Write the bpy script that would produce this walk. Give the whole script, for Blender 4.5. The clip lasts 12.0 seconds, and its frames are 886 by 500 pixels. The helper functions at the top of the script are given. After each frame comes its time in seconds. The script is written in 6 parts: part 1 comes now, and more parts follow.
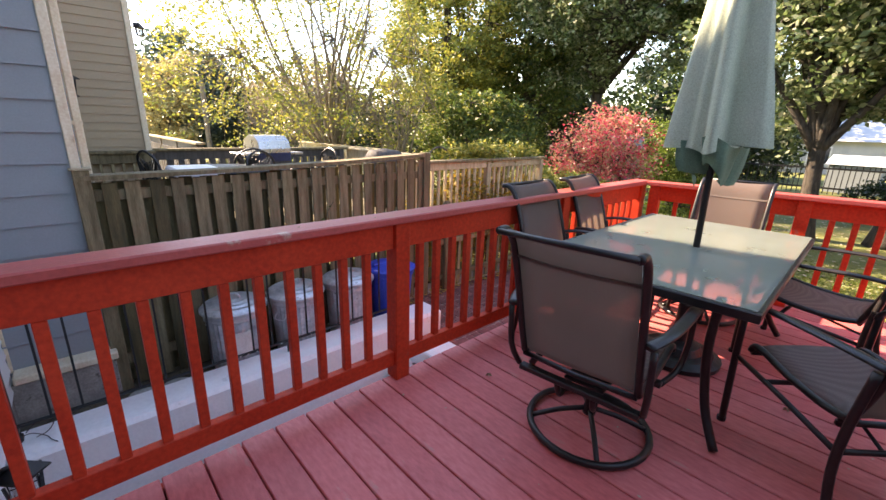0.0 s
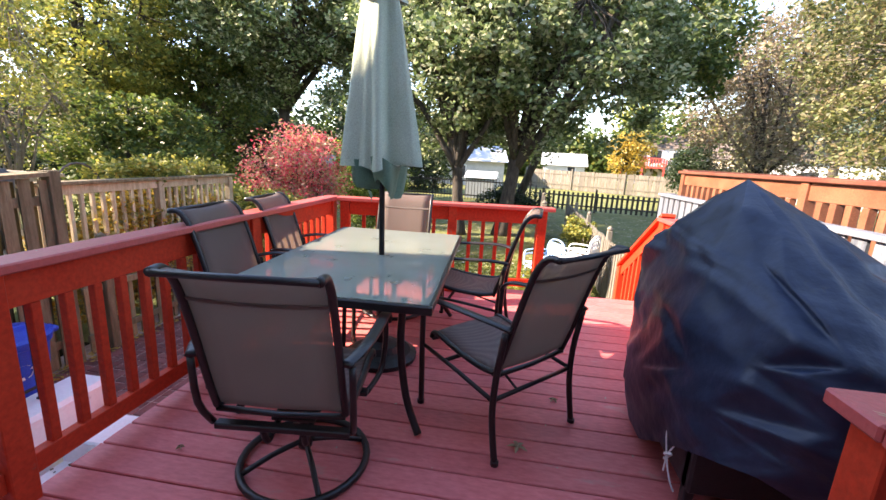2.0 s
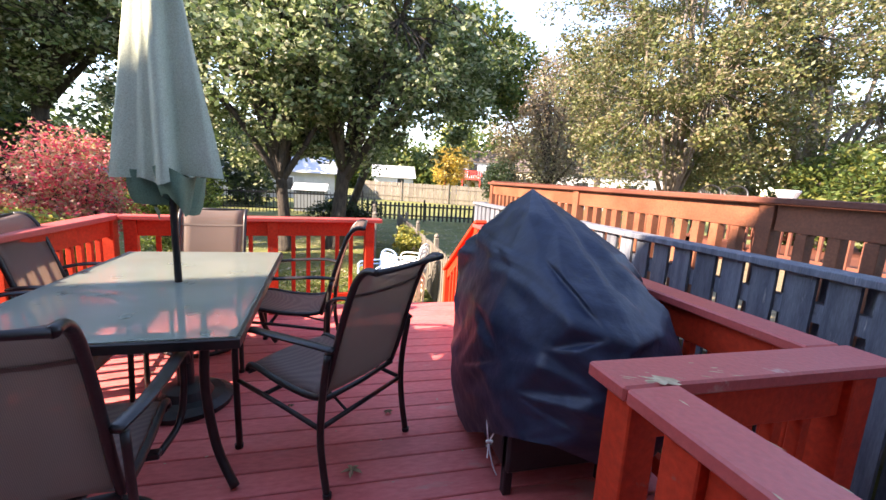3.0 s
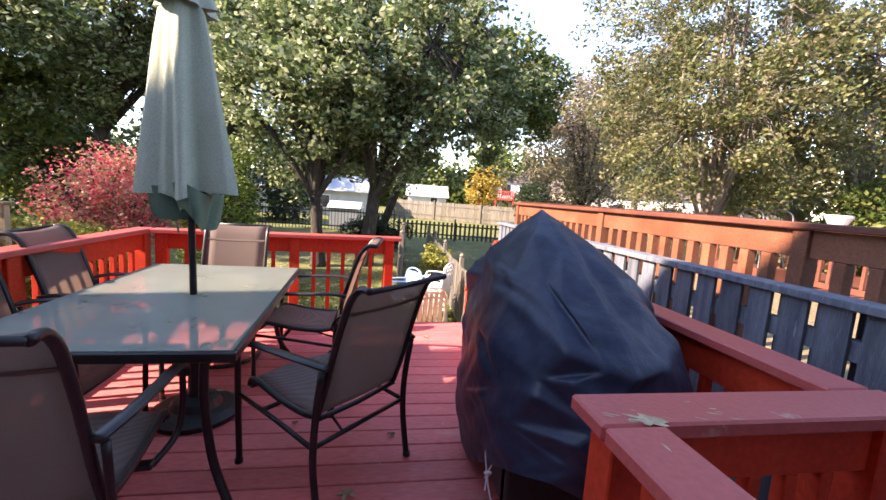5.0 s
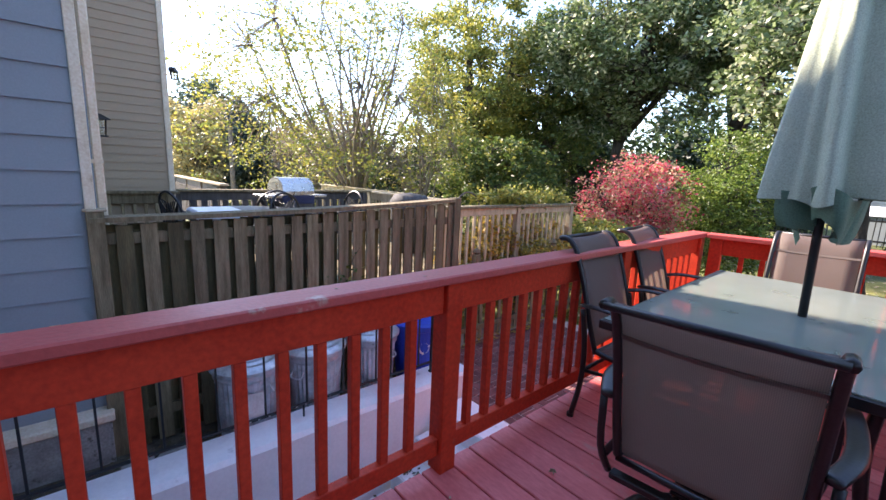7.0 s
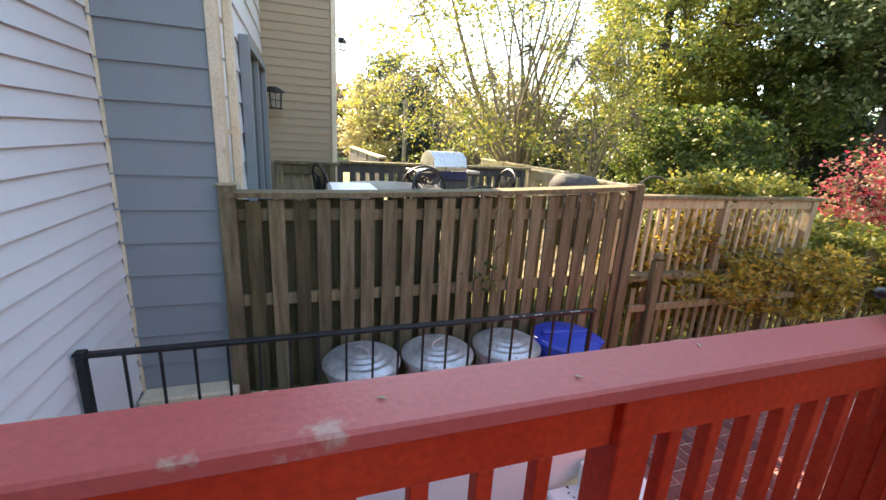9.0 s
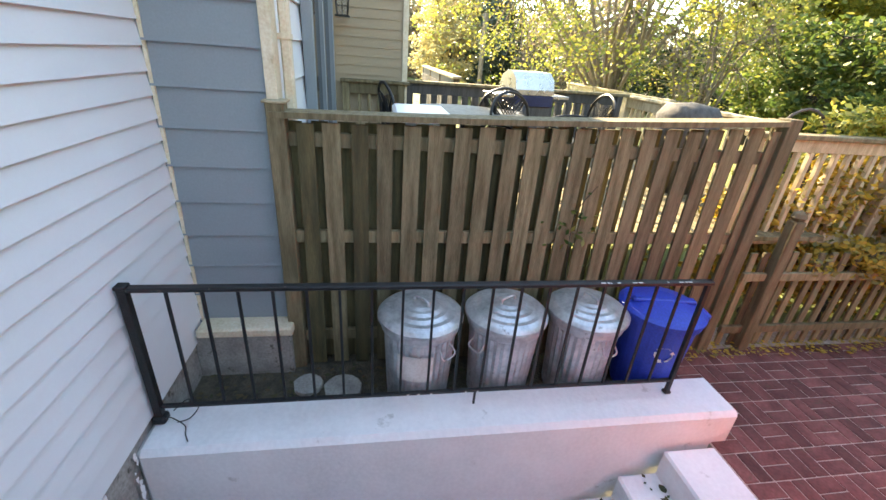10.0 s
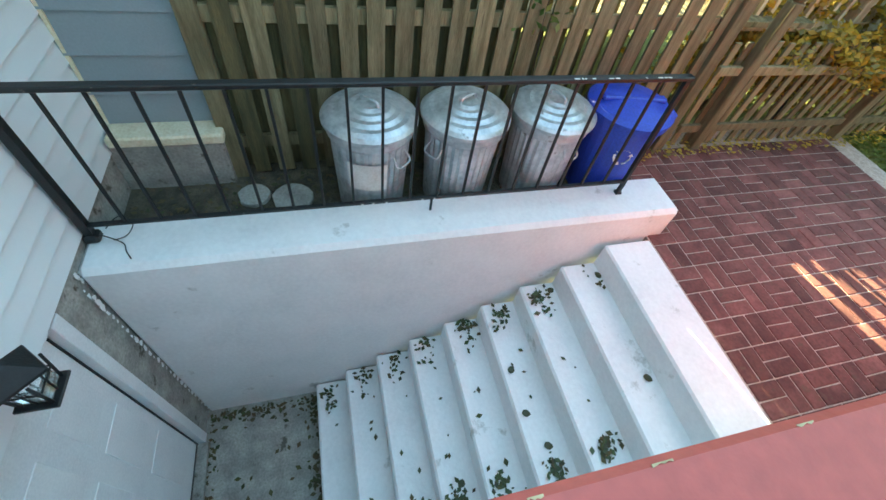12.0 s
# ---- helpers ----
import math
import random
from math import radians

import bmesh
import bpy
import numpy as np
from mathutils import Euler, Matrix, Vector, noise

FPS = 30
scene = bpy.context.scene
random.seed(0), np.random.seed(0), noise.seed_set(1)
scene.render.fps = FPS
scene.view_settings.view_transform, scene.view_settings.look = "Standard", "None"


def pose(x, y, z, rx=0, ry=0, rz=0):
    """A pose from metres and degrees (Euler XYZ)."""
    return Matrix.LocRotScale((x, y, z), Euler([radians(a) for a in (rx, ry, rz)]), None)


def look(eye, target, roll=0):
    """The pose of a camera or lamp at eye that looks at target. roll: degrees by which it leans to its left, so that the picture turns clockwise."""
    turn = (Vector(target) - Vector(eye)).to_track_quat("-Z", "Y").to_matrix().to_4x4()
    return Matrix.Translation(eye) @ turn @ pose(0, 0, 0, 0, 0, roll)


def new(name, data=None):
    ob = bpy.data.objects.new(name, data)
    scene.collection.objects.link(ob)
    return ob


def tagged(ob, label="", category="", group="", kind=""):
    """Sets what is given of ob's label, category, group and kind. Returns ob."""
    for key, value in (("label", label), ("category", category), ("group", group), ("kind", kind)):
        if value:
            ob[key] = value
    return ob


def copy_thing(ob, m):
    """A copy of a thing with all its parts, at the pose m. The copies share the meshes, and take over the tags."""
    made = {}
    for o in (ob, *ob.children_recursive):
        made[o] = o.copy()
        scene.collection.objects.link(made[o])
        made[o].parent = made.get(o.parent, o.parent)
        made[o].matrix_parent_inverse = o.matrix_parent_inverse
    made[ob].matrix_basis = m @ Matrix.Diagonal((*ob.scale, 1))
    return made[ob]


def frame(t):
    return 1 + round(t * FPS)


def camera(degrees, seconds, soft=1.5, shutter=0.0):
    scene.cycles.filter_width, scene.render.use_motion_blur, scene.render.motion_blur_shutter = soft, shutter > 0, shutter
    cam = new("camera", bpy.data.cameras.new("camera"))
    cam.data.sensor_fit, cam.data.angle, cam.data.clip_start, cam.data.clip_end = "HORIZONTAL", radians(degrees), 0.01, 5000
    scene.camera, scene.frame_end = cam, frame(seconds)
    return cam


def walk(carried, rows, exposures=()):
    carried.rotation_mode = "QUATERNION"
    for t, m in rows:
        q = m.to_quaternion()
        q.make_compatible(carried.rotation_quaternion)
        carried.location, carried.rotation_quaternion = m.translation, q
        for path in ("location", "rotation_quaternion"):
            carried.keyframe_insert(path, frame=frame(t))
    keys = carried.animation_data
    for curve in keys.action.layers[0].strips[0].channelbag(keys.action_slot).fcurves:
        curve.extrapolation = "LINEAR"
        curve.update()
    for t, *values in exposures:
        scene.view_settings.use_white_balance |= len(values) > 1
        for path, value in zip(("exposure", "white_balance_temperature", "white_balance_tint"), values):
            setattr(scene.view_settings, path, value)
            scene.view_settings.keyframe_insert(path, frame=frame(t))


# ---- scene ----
cam = camera(94.0, 12.0)
EXPO = [(0, 2.65, 9100, 22), (0.6, 2.65, 8700, 22), (2.5, 2.65, 7800, 21), (3.2, 2.5, 7900, 25), (4.8, 2.35, 7900, 27), (6.2, 2.3, 7400, 27), (7.0, 2.4, 7000, 22), (7.5, 2.45, 7900, 13), (9.5, 2.95, 9300, 14), (10.5, 3.38, 9600, -6), (11, 3.4, 9300, -16), (12, 3.42, 9700, -16)]
PATH = [
    (0, (1.668, 0.54, 1.351), (0.262, 1.845, 0.787), 1.7),
    (0.5, (1.662, 0.552, 1.359), (0.447, 2.044, 0.815), 2.4),
    (1, (1.67, 0.602, 1.355), (0.712, 2.283, 0.845), 2.7),
    (1.5, (1.681, 0.65, 1.353), (1.047, 2.487, 0.878), 3),
    (2, (1.704, 0.685, 1.36), (1.443, 2.62, 0.927), 3.2),
    (2.5, (1.737, 0.723, 1.358), (1.868, 2.681, 0.975), 3.3),
    (3, (1.792, 0.737, 1.362), (2.296, 2.643, 1.027), 3.3),
    (3.2, (1.814, 0.726, 1.36), (2.447, 2.597, 1.044), 3.4),
    (4.8, (1.927, 0.733, 1.366), (2.466, 2.643, 1.118), 4.1),
    (5, (1.935, 0.74, 1.369), (2.282, 2.693, 1.116), 4),
    (5.5, (1.885, 0.72, 1.369), (1.672, 2.688, 1.088), 4.4),
    (6, (1.7, 0.666, 1.36), (0.965, 2.5, 1.051), 4),
    (6.5, (1.449, 0.6, 1.363), (0.292, 2.198, 1.029), 3.2),
    (7, (1.27, 0.63, 1.337), (-0.219, 1.914, 0.972), 2.5),
    (7.5, (1.064, 0.745, 1.34), (-0.642, 1.714, 0.951), 2.2),
    (7.7, (1.007, 0.799, 1.339), (-0.735, 1.696, 0.935), 2.1),
    (9.3, (0.462, 1.201, 1.354), (-1.382, 1.725, 0.783), 3.9),
    (9.5, (0.363, 1.225, 1.345), (-1.486, 1.669, 0.724), 4.2),
    (9.9, (0.16, 1.203, 1.308), (-1.644, 1.542, 0.513), 5),
    (10, (0.12, 1.215, 1.286), (-1.661, 1.527, 0.432), 4.4),
    (10.2, (0.032, 1.172, 1.307), (-1.644, 1.473, 0.261), 6.3),
    (10.5, (-0.009, 1.226, 1.225), (-1.515, 1.426, -0.076), 6.7),
    (11, (-0.045, 1.224, 1.178), (-1.126, 1.346, -0.501), 9),
    (11.5, (-0.051, 1.23, 1.18), (-1.117, 1.385, -0.505), 8.2),
    (12, (-0.052, 1.258, 1.194), (-1.203, 1.726, -0.373), 11.2),
]
walk(cam, [(t, look(eye, target, roll)) for t, eye, target, roll in PATH], EXPO)

# ---- world and sun ----
SUN_AZ, SUN_EL = radians(258.3), radians(32.0)
world = bpy.data.worlds.new("sky")
scene.world = world
world.use_nodes = True
wn = world.node_tree.nodes
sky = wn.new("ShaderNodeTexSky")
sky.sky_type, sky.sun_disc = "NISHITA", False
sky.sun_elevation, sky.sun_rotation = SUN_EL, SUN_AZ
sky.air_density, sky.dust_density, sky.ozone_density = 1.0, 0.1, 3.0
wn["Background"].inputs["Strength"].default_value = 0.15
world.node_tree.links.new(sky.outputs[0], wn["Background"].inputs["Color"])
sun = new("sun", bpy.data.lights.new("sun", "SUN"))
sun.data.energy, sun.data.angle, sun.data.color = 4.0, radians(0.5), (1.0, 0.93, 0.82)
toward = Vector((math.sin(SUN_AZ) * math.cos(SUN_EL), math.cos(SUN_AZ) * math.cos(SUN_EL), math.sin(SUN_EL)))
sun.matrix_world = look(toward * 60, (0, 0, 0))

# ---- materials ----


def mat_new(name, rough=0.6, metal=0.0):
    m = bpy.data.materials.new(name)
    m.use_nodes = True
    b = m.node_tree.nodes["Principled BSDF"]
    b.inputs["Roughness"].default_value = rough
    b.inputs["Metallic"].default_value = metal
    return m, m.node_tree, b


def surf(name, c1, c2, rough=0.6, metal=0.0, scale=6.0, fine=80.0, bump=0.15, stretch=(1, 1, 1), spots=None, spot_amount=0.0,
         spot_scale=9.0, vary=0.0, mottle=0.3, dist=0.004, grained=0.45, spec=0.5):
    """A surface in two colours mixed by broad noise, fine grain on top, optional stains of a third colour, and variation by piece."""
    m, nt, b = mat_new(name, rough, metal)
    n, l = nt.nodes, nt.links
    tc = n.new("ShaderNodeTexCoord")
    mp = n.new("ShaderNodeMapping")
    mp.inputs["Scale"].default_value = stretch
    info = n.new("ShaderNodeObjectInfo")
    l.new(tc.outputs["Object"], mp.inputs["Vector"])
    off = n.new("ShaderNodeVectorMath")
    off.operation = "MULTIPLY_ADD"
    off.inputs[1].default_value = (17.3, 9.1, 5.7)
    comb = n.new("ShaderNodeCombineXYZ")
    for i in range(3):
        l.new(info.outputs["Random"], comb.inputs[i])
    l.new(comb.outputs[0], off.inputs[0])
    l.new(mp.outputs[0], off.inputs[2])
    big = n.new("ShaderNodeTexNoise")
    big.inputs["Scale"].default_value, big.inputs["Detail"].default_value = scale, 5
    small = n.new("ShaderNodeTexNoise")
    small.inputs["Scale"].default_value, small.inputs["Detail"].default_value = fine, 3
    for t in (big, small):
        l.new(off.outputs[0], t.inputs["Vector"])
    ramp = n.new("ShaderNodeValToRGB")
    ramp.color_ramp.elements[0].position, ramp.color_ramp.elements[1].position = 0.5 - mottle / 2, 0.5 + mottle / 2
    ramp.color_ramp.elements[0].color, ramp.color_ramp.elements[1].color = (*c1, 1), (*c2, 1)
    l.new(big.outputs["Fac"], ramp.inputs["Fac"])
    col = ramp.outputs["Color"]
    grain = n.new("ShaderNodeMix")
    grain.data_type, grain.blend_type = "RGBA", "OVERLAY"
    grain.inputs["Factor"].default_value = grained
    b.inputs["Specular IOR Level"].default_value = spec
    l.new(col, grain.inputs["A"])
    l.new(small.outputs["Fac"], grain.inputs["B"])
    col = grain.outputs["Result"]
    if spots:
        sp = n.new("ShaderNodeTexNoise")
        sp.inputs["Scale"].default_value, sp.inputs["Detail"].default_value, sp.inputs["Roughness"].default_value = spot_scale, 6, 0.65
        l.new(off.outputs[0], sp.inputs["Vector"])
        mr = n.new("ShaderNodeMapRange")
        mr.inputs["From Min"].default_value, mr.inputs["From Max"].default_value = 0.68 - spot_amount * 0.25, 0.74 - spot_amount * 0.2
        l.new(sp.outputs["Fac"], mr.inputs["Value"])
        mx = n.new("ShaderNodeMix")
        mx.data_type = "RGBA"
        l.new(mr.outputs[0], mx.inputs["Factor"])
        l.new(col, mx.inputs["A"])
        mx.inputs["B"].default_value = (*spots, 1)
        col = mx.outputs["Result"]
    if vary:
        hs = n.new("ShaderNodeHueSaturation")
        mr = n.new("ShaderNodeMapRange")
        mr.inputs["To Min"].default_value, mr.inputs["To Max"].default_value = 1 - vary, 1 + vary
        l.new(info.outputs["Random"], mr.inputs["Value"])
        l.new(mr.outputs[0], hs.inputs["Value"])
        l.new(col, hs.inputs["Color"])
        col = hs.outputs["Color"]
    l.new(col, b.inputs["Base Color"])
    rr = n.new("ShaderNodeMapRange")
    rr.inputs["To Min"].default_value, rr.inputs["To Max"].default_value = max(rough - 0.12, 0.03), min(rough + 0.12, 1)
    l.new(big.outputs["Fac"], rr.inputs["Value"])
    l.new(rr.outputs[0], b.inputs["Roughness"])
    bp = n.new("ShaderNodeBump")
    bp.inputs["Strength"].default_value, bp.inputs["Distance"].default_value = bump, dist
    l.new(small.outputs["Fac"], bp.inputs["Height"])
    l.new(bp.outputs[0], b.inputs["Normal"])
    return m


def leafy(name, cols, trans=0.42, rough=0.5):
    """Leaves: colour by leaf, some light through them."""
    m, nt, b = mat_new(name, rough)
    n, l = nt.nodes, nt.links
    g = n.new("ShaderNodeNewGeometry")
    ramp = n.new("ShaderNodeValToRGB")
    els = ramp.color_ramp.elements
    while len(els) < len(cols):
        els.new(0.5)
    for i, c in enumerate(cols):
        els[i].position, els[i].color = i / (len(cols) - 1), (*c, 1)
    l.new(g.outputs["Random Per Island"], ramp.inputs["Fac"])
    l.new(ramp.outputs["Color"], b.inputs["Base Color"])
    tr = n.new("ShaderNodeBsdfTranslucent")
    l.new(ramp.outputs["Color"], tr.inputs["Color"])
    mx = n.new("ShaderNodeMixShader")
    mx.inputs["Fac"].default_value = trans
    l.new(b.outputs[0], mx.inputs[1])
    l.new(tr.outputs[0], mx.inputs[2])
    l.new(mx.outputs[0], n["Material Output"].inputs["Surface"])
    return m


DECK = surf("deck_paint", (0.60, 0.118, 0.112), (0.74, 0.175, 0.165), 0.5, scale=2.5, fine=60, bump=0.35, stretch=(0.35, 1, 1),
            spots=(0.62, 0.25, 0.21), spot_amount=0.22, spot_scale=5, vary=0.10)
REDRAIL = surf("rail_paint", (0.50, 0.036, 0.013), (0.58, 0.050, 0.018), 0.55, spec=0.25, scale=3, fine=50, bump=0.3, spots=(0.36, 0.10, 0.07), spot_amount=0.05)
REDCAP = surf("cap_paint", (0.445, 0.074, 0.064), (0.52, 0.096, 0.083), 0.42, spec=0.5, scale=2.2, fine=70, bump=0.25, mottle=0.6, grained=0.22, spots=(0.5, 0.28, 0.22), spot_amount=0.03, spot_scale=6)
WORN = surf("bare_patch", (0.42, 0.30, 0.17), (0.56, 0.44, 0.28), 0.7, scale=20)
ORANGE = surf("stained_cedar", (0.175, 0.058, 0.028), (0.25, 0.09, 0.045), 0.6, scale=4, fine=70, bump=0.4, vary=0.15)
BROWNRAIL = surf("brown_stain", (0.13, 0.04, 0.025), (0.18, 0.06, 0.035), 0.6, scale=4)
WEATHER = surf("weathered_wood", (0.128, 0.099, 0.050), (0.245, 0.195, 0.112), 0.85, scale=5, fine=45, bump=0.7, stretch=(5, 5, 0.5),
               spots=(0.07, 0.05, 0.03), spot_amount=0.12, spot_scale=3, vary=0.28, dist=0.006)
# dark tone for mossy boards, and for shade painted onto recessed back boards
MOSSY_SHADED = surf("mossy_shaded_wood", (0.06, 0.050, 0.022), (0.125, 0.10, 0.046), 0.9, scale=5, fine=45, bump=0.7, stretch=(5, 5, 0.5), vary=0.25)
# pale wood; on the neighbour's railings its paleness is sunlight put into the colour
PALE_SUNLIT_WOOD = surf("pale_sunlit_wood", (0.36, 0.28, 0.17), (0.52, 0.42, 0.28), 0.85, scale=5, fine=45, bump=0.6, stretch=(5, 5, 0.6), vary=0.2)
GREYWOOD = surf("grey_wood", (0.085, 0.10, 0.125), (0.16, 0.18, 0.205), 0.85, scale=5, fine=45, bump=0.6, stretch=(5, 5, 0.6),
                spots=(0.42, 0.40, 0.36), spot_amount=0.2, spot_scale=6, vary=0.2)
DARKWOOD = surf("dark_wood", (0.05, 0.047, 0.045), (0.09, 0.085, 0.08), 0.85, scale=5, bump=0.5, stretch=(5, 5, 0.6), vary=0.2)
WHITESIDE = surf("white_vinyl", (0.74, 0.76, 0.78), (0.80, 0.81, 0.82), 0.45, grained=0.08, scale=2, fine=90, bump=0.08, mottle=0.6)
GREYSIDE = surf("grey_blue_siding", (0.215, 0.252, 0.272), (0.245, 0.282, 0.302), 0.6, grained=0.10, scale=2, fine=90, bump=0.15, mottle=0.6)
TANSIDE = surf("tan_vinyl", (0.34, 0.25, 0.155), (0.38, 0.285, 0.18), 0.55, grained=0.15, scale=2, fine=90, bump=0.1, mottle=0.6)
CREAM = surf("cream_trim", (0.66, 0.55, 0.38), (0.76, 0.66, 0.50), 0.6, scale=8, fine=60, bump=0.3, spots=(0.50, 0.38, 0.24), spot_amount=0.1)
WHITEPAINT = surf("white_masonry_paint", (0.79, 0.795, 0.80), (0.86, 0.86, 0.865), 0.6, scale=3, fine=40, bump=0.4, spots=(0.52, 0.51, 0.49), spot_amount=0.16, spot_scale=3.5)
WHITEDOOR = surf("white_door_paint", (0.72, 0.73, 0.75), (0.80, 0.81, 0.82), 0.35, scale=3, bump=0.05)
CONCRETE = surf("concrete", (0.25, 0.24, 0.22), (0.38, 0.365, 0.335), 0.9, scale=7, fine=60, bump=0.7, spots=(0.12, 0.11, 0.09), spot_amount=0.3)
PAVER = surf("red_paver", (0.115, 0.036, 0.034), (0.20, 0.075, 0.066), 0.85, scale=6, fine=50, bump=0.8, spots=(0.13, 0.07, 0.05), spot_amount=0.3, vary=0.3)
SAND = surf("paver_joint", (0.38, 0.285, 0.245), (0.52, 0.41, 0.355), 0.95, scale=20)
DIRT = surf("dirt", (0.045, 0.038, 0.028), (0.12, 0.10, 0.07), 0.95, scale=9, fine=50, bump=1.0, dist=0.02)
GRASS = surf("lawn", (0.11, 0.135, 0.030), (0.20, 0.20, 0.055), 0.9, scale=1.3, fine=60, bump=1.0, spots=(0.24, 0.19, 0.08), spot_amount=0.4, spot_scale=2, dist=0.03)
BLACKIRON = surf("black_iron", (0.008, 0.008, 0.009), (0.014, 0.014, 0.015), 0.45, scale=20, fine=120, bump=0.3, spots=(0.30, 0.22, 0.18), spot_amount=0.0)
CHAIRMETAL = surf("dark_bronze_metal", (0.010, 0.008, 0.008), (0.018, 0.015, 0.014), 0.38, scale=20, fine=120, bump=0.15)
BLACKCLOTH = surf("grill_cover", (0.010, 0.018, 0.038), (0.018, 0.029, 0.058), 0.42, scale=3, fine=22, bump=0.35, spots=(0.035, 0.037, 0.042), spot_amount=0.1, spot_scale=4, dist=0.01, spec=0.3)
CANVAS = surf("sage_canvas", (0.38, 0.44, 0.325), (0.46, 0.52, 0.405), 0.85, scale=3, fine=160, bump=0.3)
VALANCE = surf("green_canvas", (0.08, 0.16, 0.11), (0.14, 0.23, 0.16), 0.85, scale=3, fine=160, bump=0.3)
GALV = surf("galvanised_steel", (0.46, 0.48, 0.50), (0.68, 0.70, 0.72), 0.36, metal=0.6, scale=9, fine=40, bump=0.2, spots=(0.27, 0.26, 0.25), spot_amount=0.2)
BLUEBIN = surf("blue_plastic", (0.010, 0.05, 0.42), (0.016, 0.07, 0.52), 0.4, scale=4)
BLUEBIN_DARK = surf("dark_blue_enamel", (0.012, 0.022, 0.07), (0.02, 0.035, 0.10), 0.35, scale=5)
WHITEPLASTIC = surf("white_plastic", (0.66, 0.68, 0.70), (0.76, 0.77, 0.78), 0.4, scale=4)
BLUEPLASTIC = surf("light_blue_plastic", (0.28, 0.42, 0.62), (0.34, 0.48, 0.68), 0.4, scale=4)
BARK = surf("bark", (0.035, 0.028, 0.022), (0.085, 0.07, 0.055), 0.95, scale=6, fine=30, bump=1.0, stretch=(3, 3, 0.7), dist=0.03)
YARDWOOD = surf("yard_wood", (0.13, 0.115, 0.09), (0.20, 0.18, 0.145), 0.85, scale=5, fine=45, bump=0.6, stretch=(5, 5, 0.6), vary=0.2)
PALEBARK = surf("pale_bark", (0.16, 0.13, 0.10), (0.26, 0.22, 0.175), 0.95, scale=6, fine=30, bump=0.8, stretch=(3, 3, 0.7), dist=0.02)
ROOF = surf("roof_shingle", (0.11, 0.085, 0.075), (0.17, 0.13, 0.11), 0.9, scale=3, bump=0.6)
REDDECK = surf("far_red_paint", (0.42, 0.04, 0.03), (0.5, 0.06, 0.045), 0.6)
STEEL = surf("stainless", (0.52, 0.52, 0.52), (0.6, 0.6, 0.6), 0.28, metal=0.9, scale=8, bump=0.05)
OAKBLOCK = surf("stained_block", (0.32, 0.18, 0.04), (0.42, 0.25, 0.07), 0.6, scale=8)
WHITECORD = surf("white_cord", (0.7, 0.7, 0.7), (0.78, 0.78, 0.78), 0.8)
WHITELABEL = surf("torn_label", (0.62, 0.60, 0.56), (0.75, 0.73, 0.70), 0.8, scale=12)
GLASSBLACK = surf("window_dark", (0.02, 0.025, 0.03), (0.03, 0.035, 0.04), 0.06, scale=2, bump=0.0)


def sling_mat():
    m, nt, b = mat_new("sling_mesh", 0.75)
    n, l = nt.nodes, nt.links
    tc = n.new("ShaderNodeTexCoord")
    w1, w2 = n.new("ShaderNodeTexWave"), n.new("ShaderNodeTexWave")
    w1.bands_direction, w2.bands_direction = "X", "Z"
    for w in (w1, w2):
        w.inputs["Scale"].default_value = 70
        w.inputs["Distortion"].default_value = 0.3
        l.new(tc.outputs["Object"], w.inputs["Vector"])
    mul = n.new("ShaderNodeMath")
    mul.operation = "MULTIPLY"
    l.new(w1.outputs["Fac"], mul.inputs[0])
    l.new(w2.outputs["Fac"], mul.inputs[1])
    ns = n.new("ShaderNodeTexNoise")
    ns.inputs["Scale"].default_value = 4
    l.new(tc.outputs["Object"], ns.inputs["Vector"])
    ramp = n.new("ShaderNodeValToRGB")
    ramp.color_ramp.elements[0].color, ramp.color_ramp.elements[1].color = (0.12, 0.092, 0.080, 1), (0.31, 0.245, 0.21, 1)
    l.new(mul.outputs[0], ramp.inputs["Fac"])
    mx = n.new("ShaderNodeMix")
    mx.data_type, mx.blend_type = "RGBA", "OVERLAY"
    mx.inputs["Factor"].default_value = 0.3
    l.new(ramp.outputs["Color"], mx.inputs["A"])
    l.new(ns.outputs["Fac"], mx.inputs["B"])
    l.new(mx.outputs["Result"], b.inputs["Base Color"])
    tr = n.new("ShaderNodeBsdfTransparent")
    tl = n.new("ShaderNodeBsdfTranslucent")
    tl.inputs["Color"].default_value = (0.56, 0.43, 0.34, 1)
    a, c = n.new("ShaderNodeMixShader"), n.new("ShaderNodeMixShader")
    a.inputs["Fac"].default_value, c.inputs["Fac"].default_value = 0.33, 0.12
    l.new(b.outputs[0], a.inputs[1])
    l.new(tl.outputs[0], a.inputs[2])
    l.new(a.outputs[0], c.inputs[1])
    l.new(tr.outputs[0], c.inputs[2])
    l.new(c.outputs[0], n["Material Output"].inputs["Surface"])
    return m


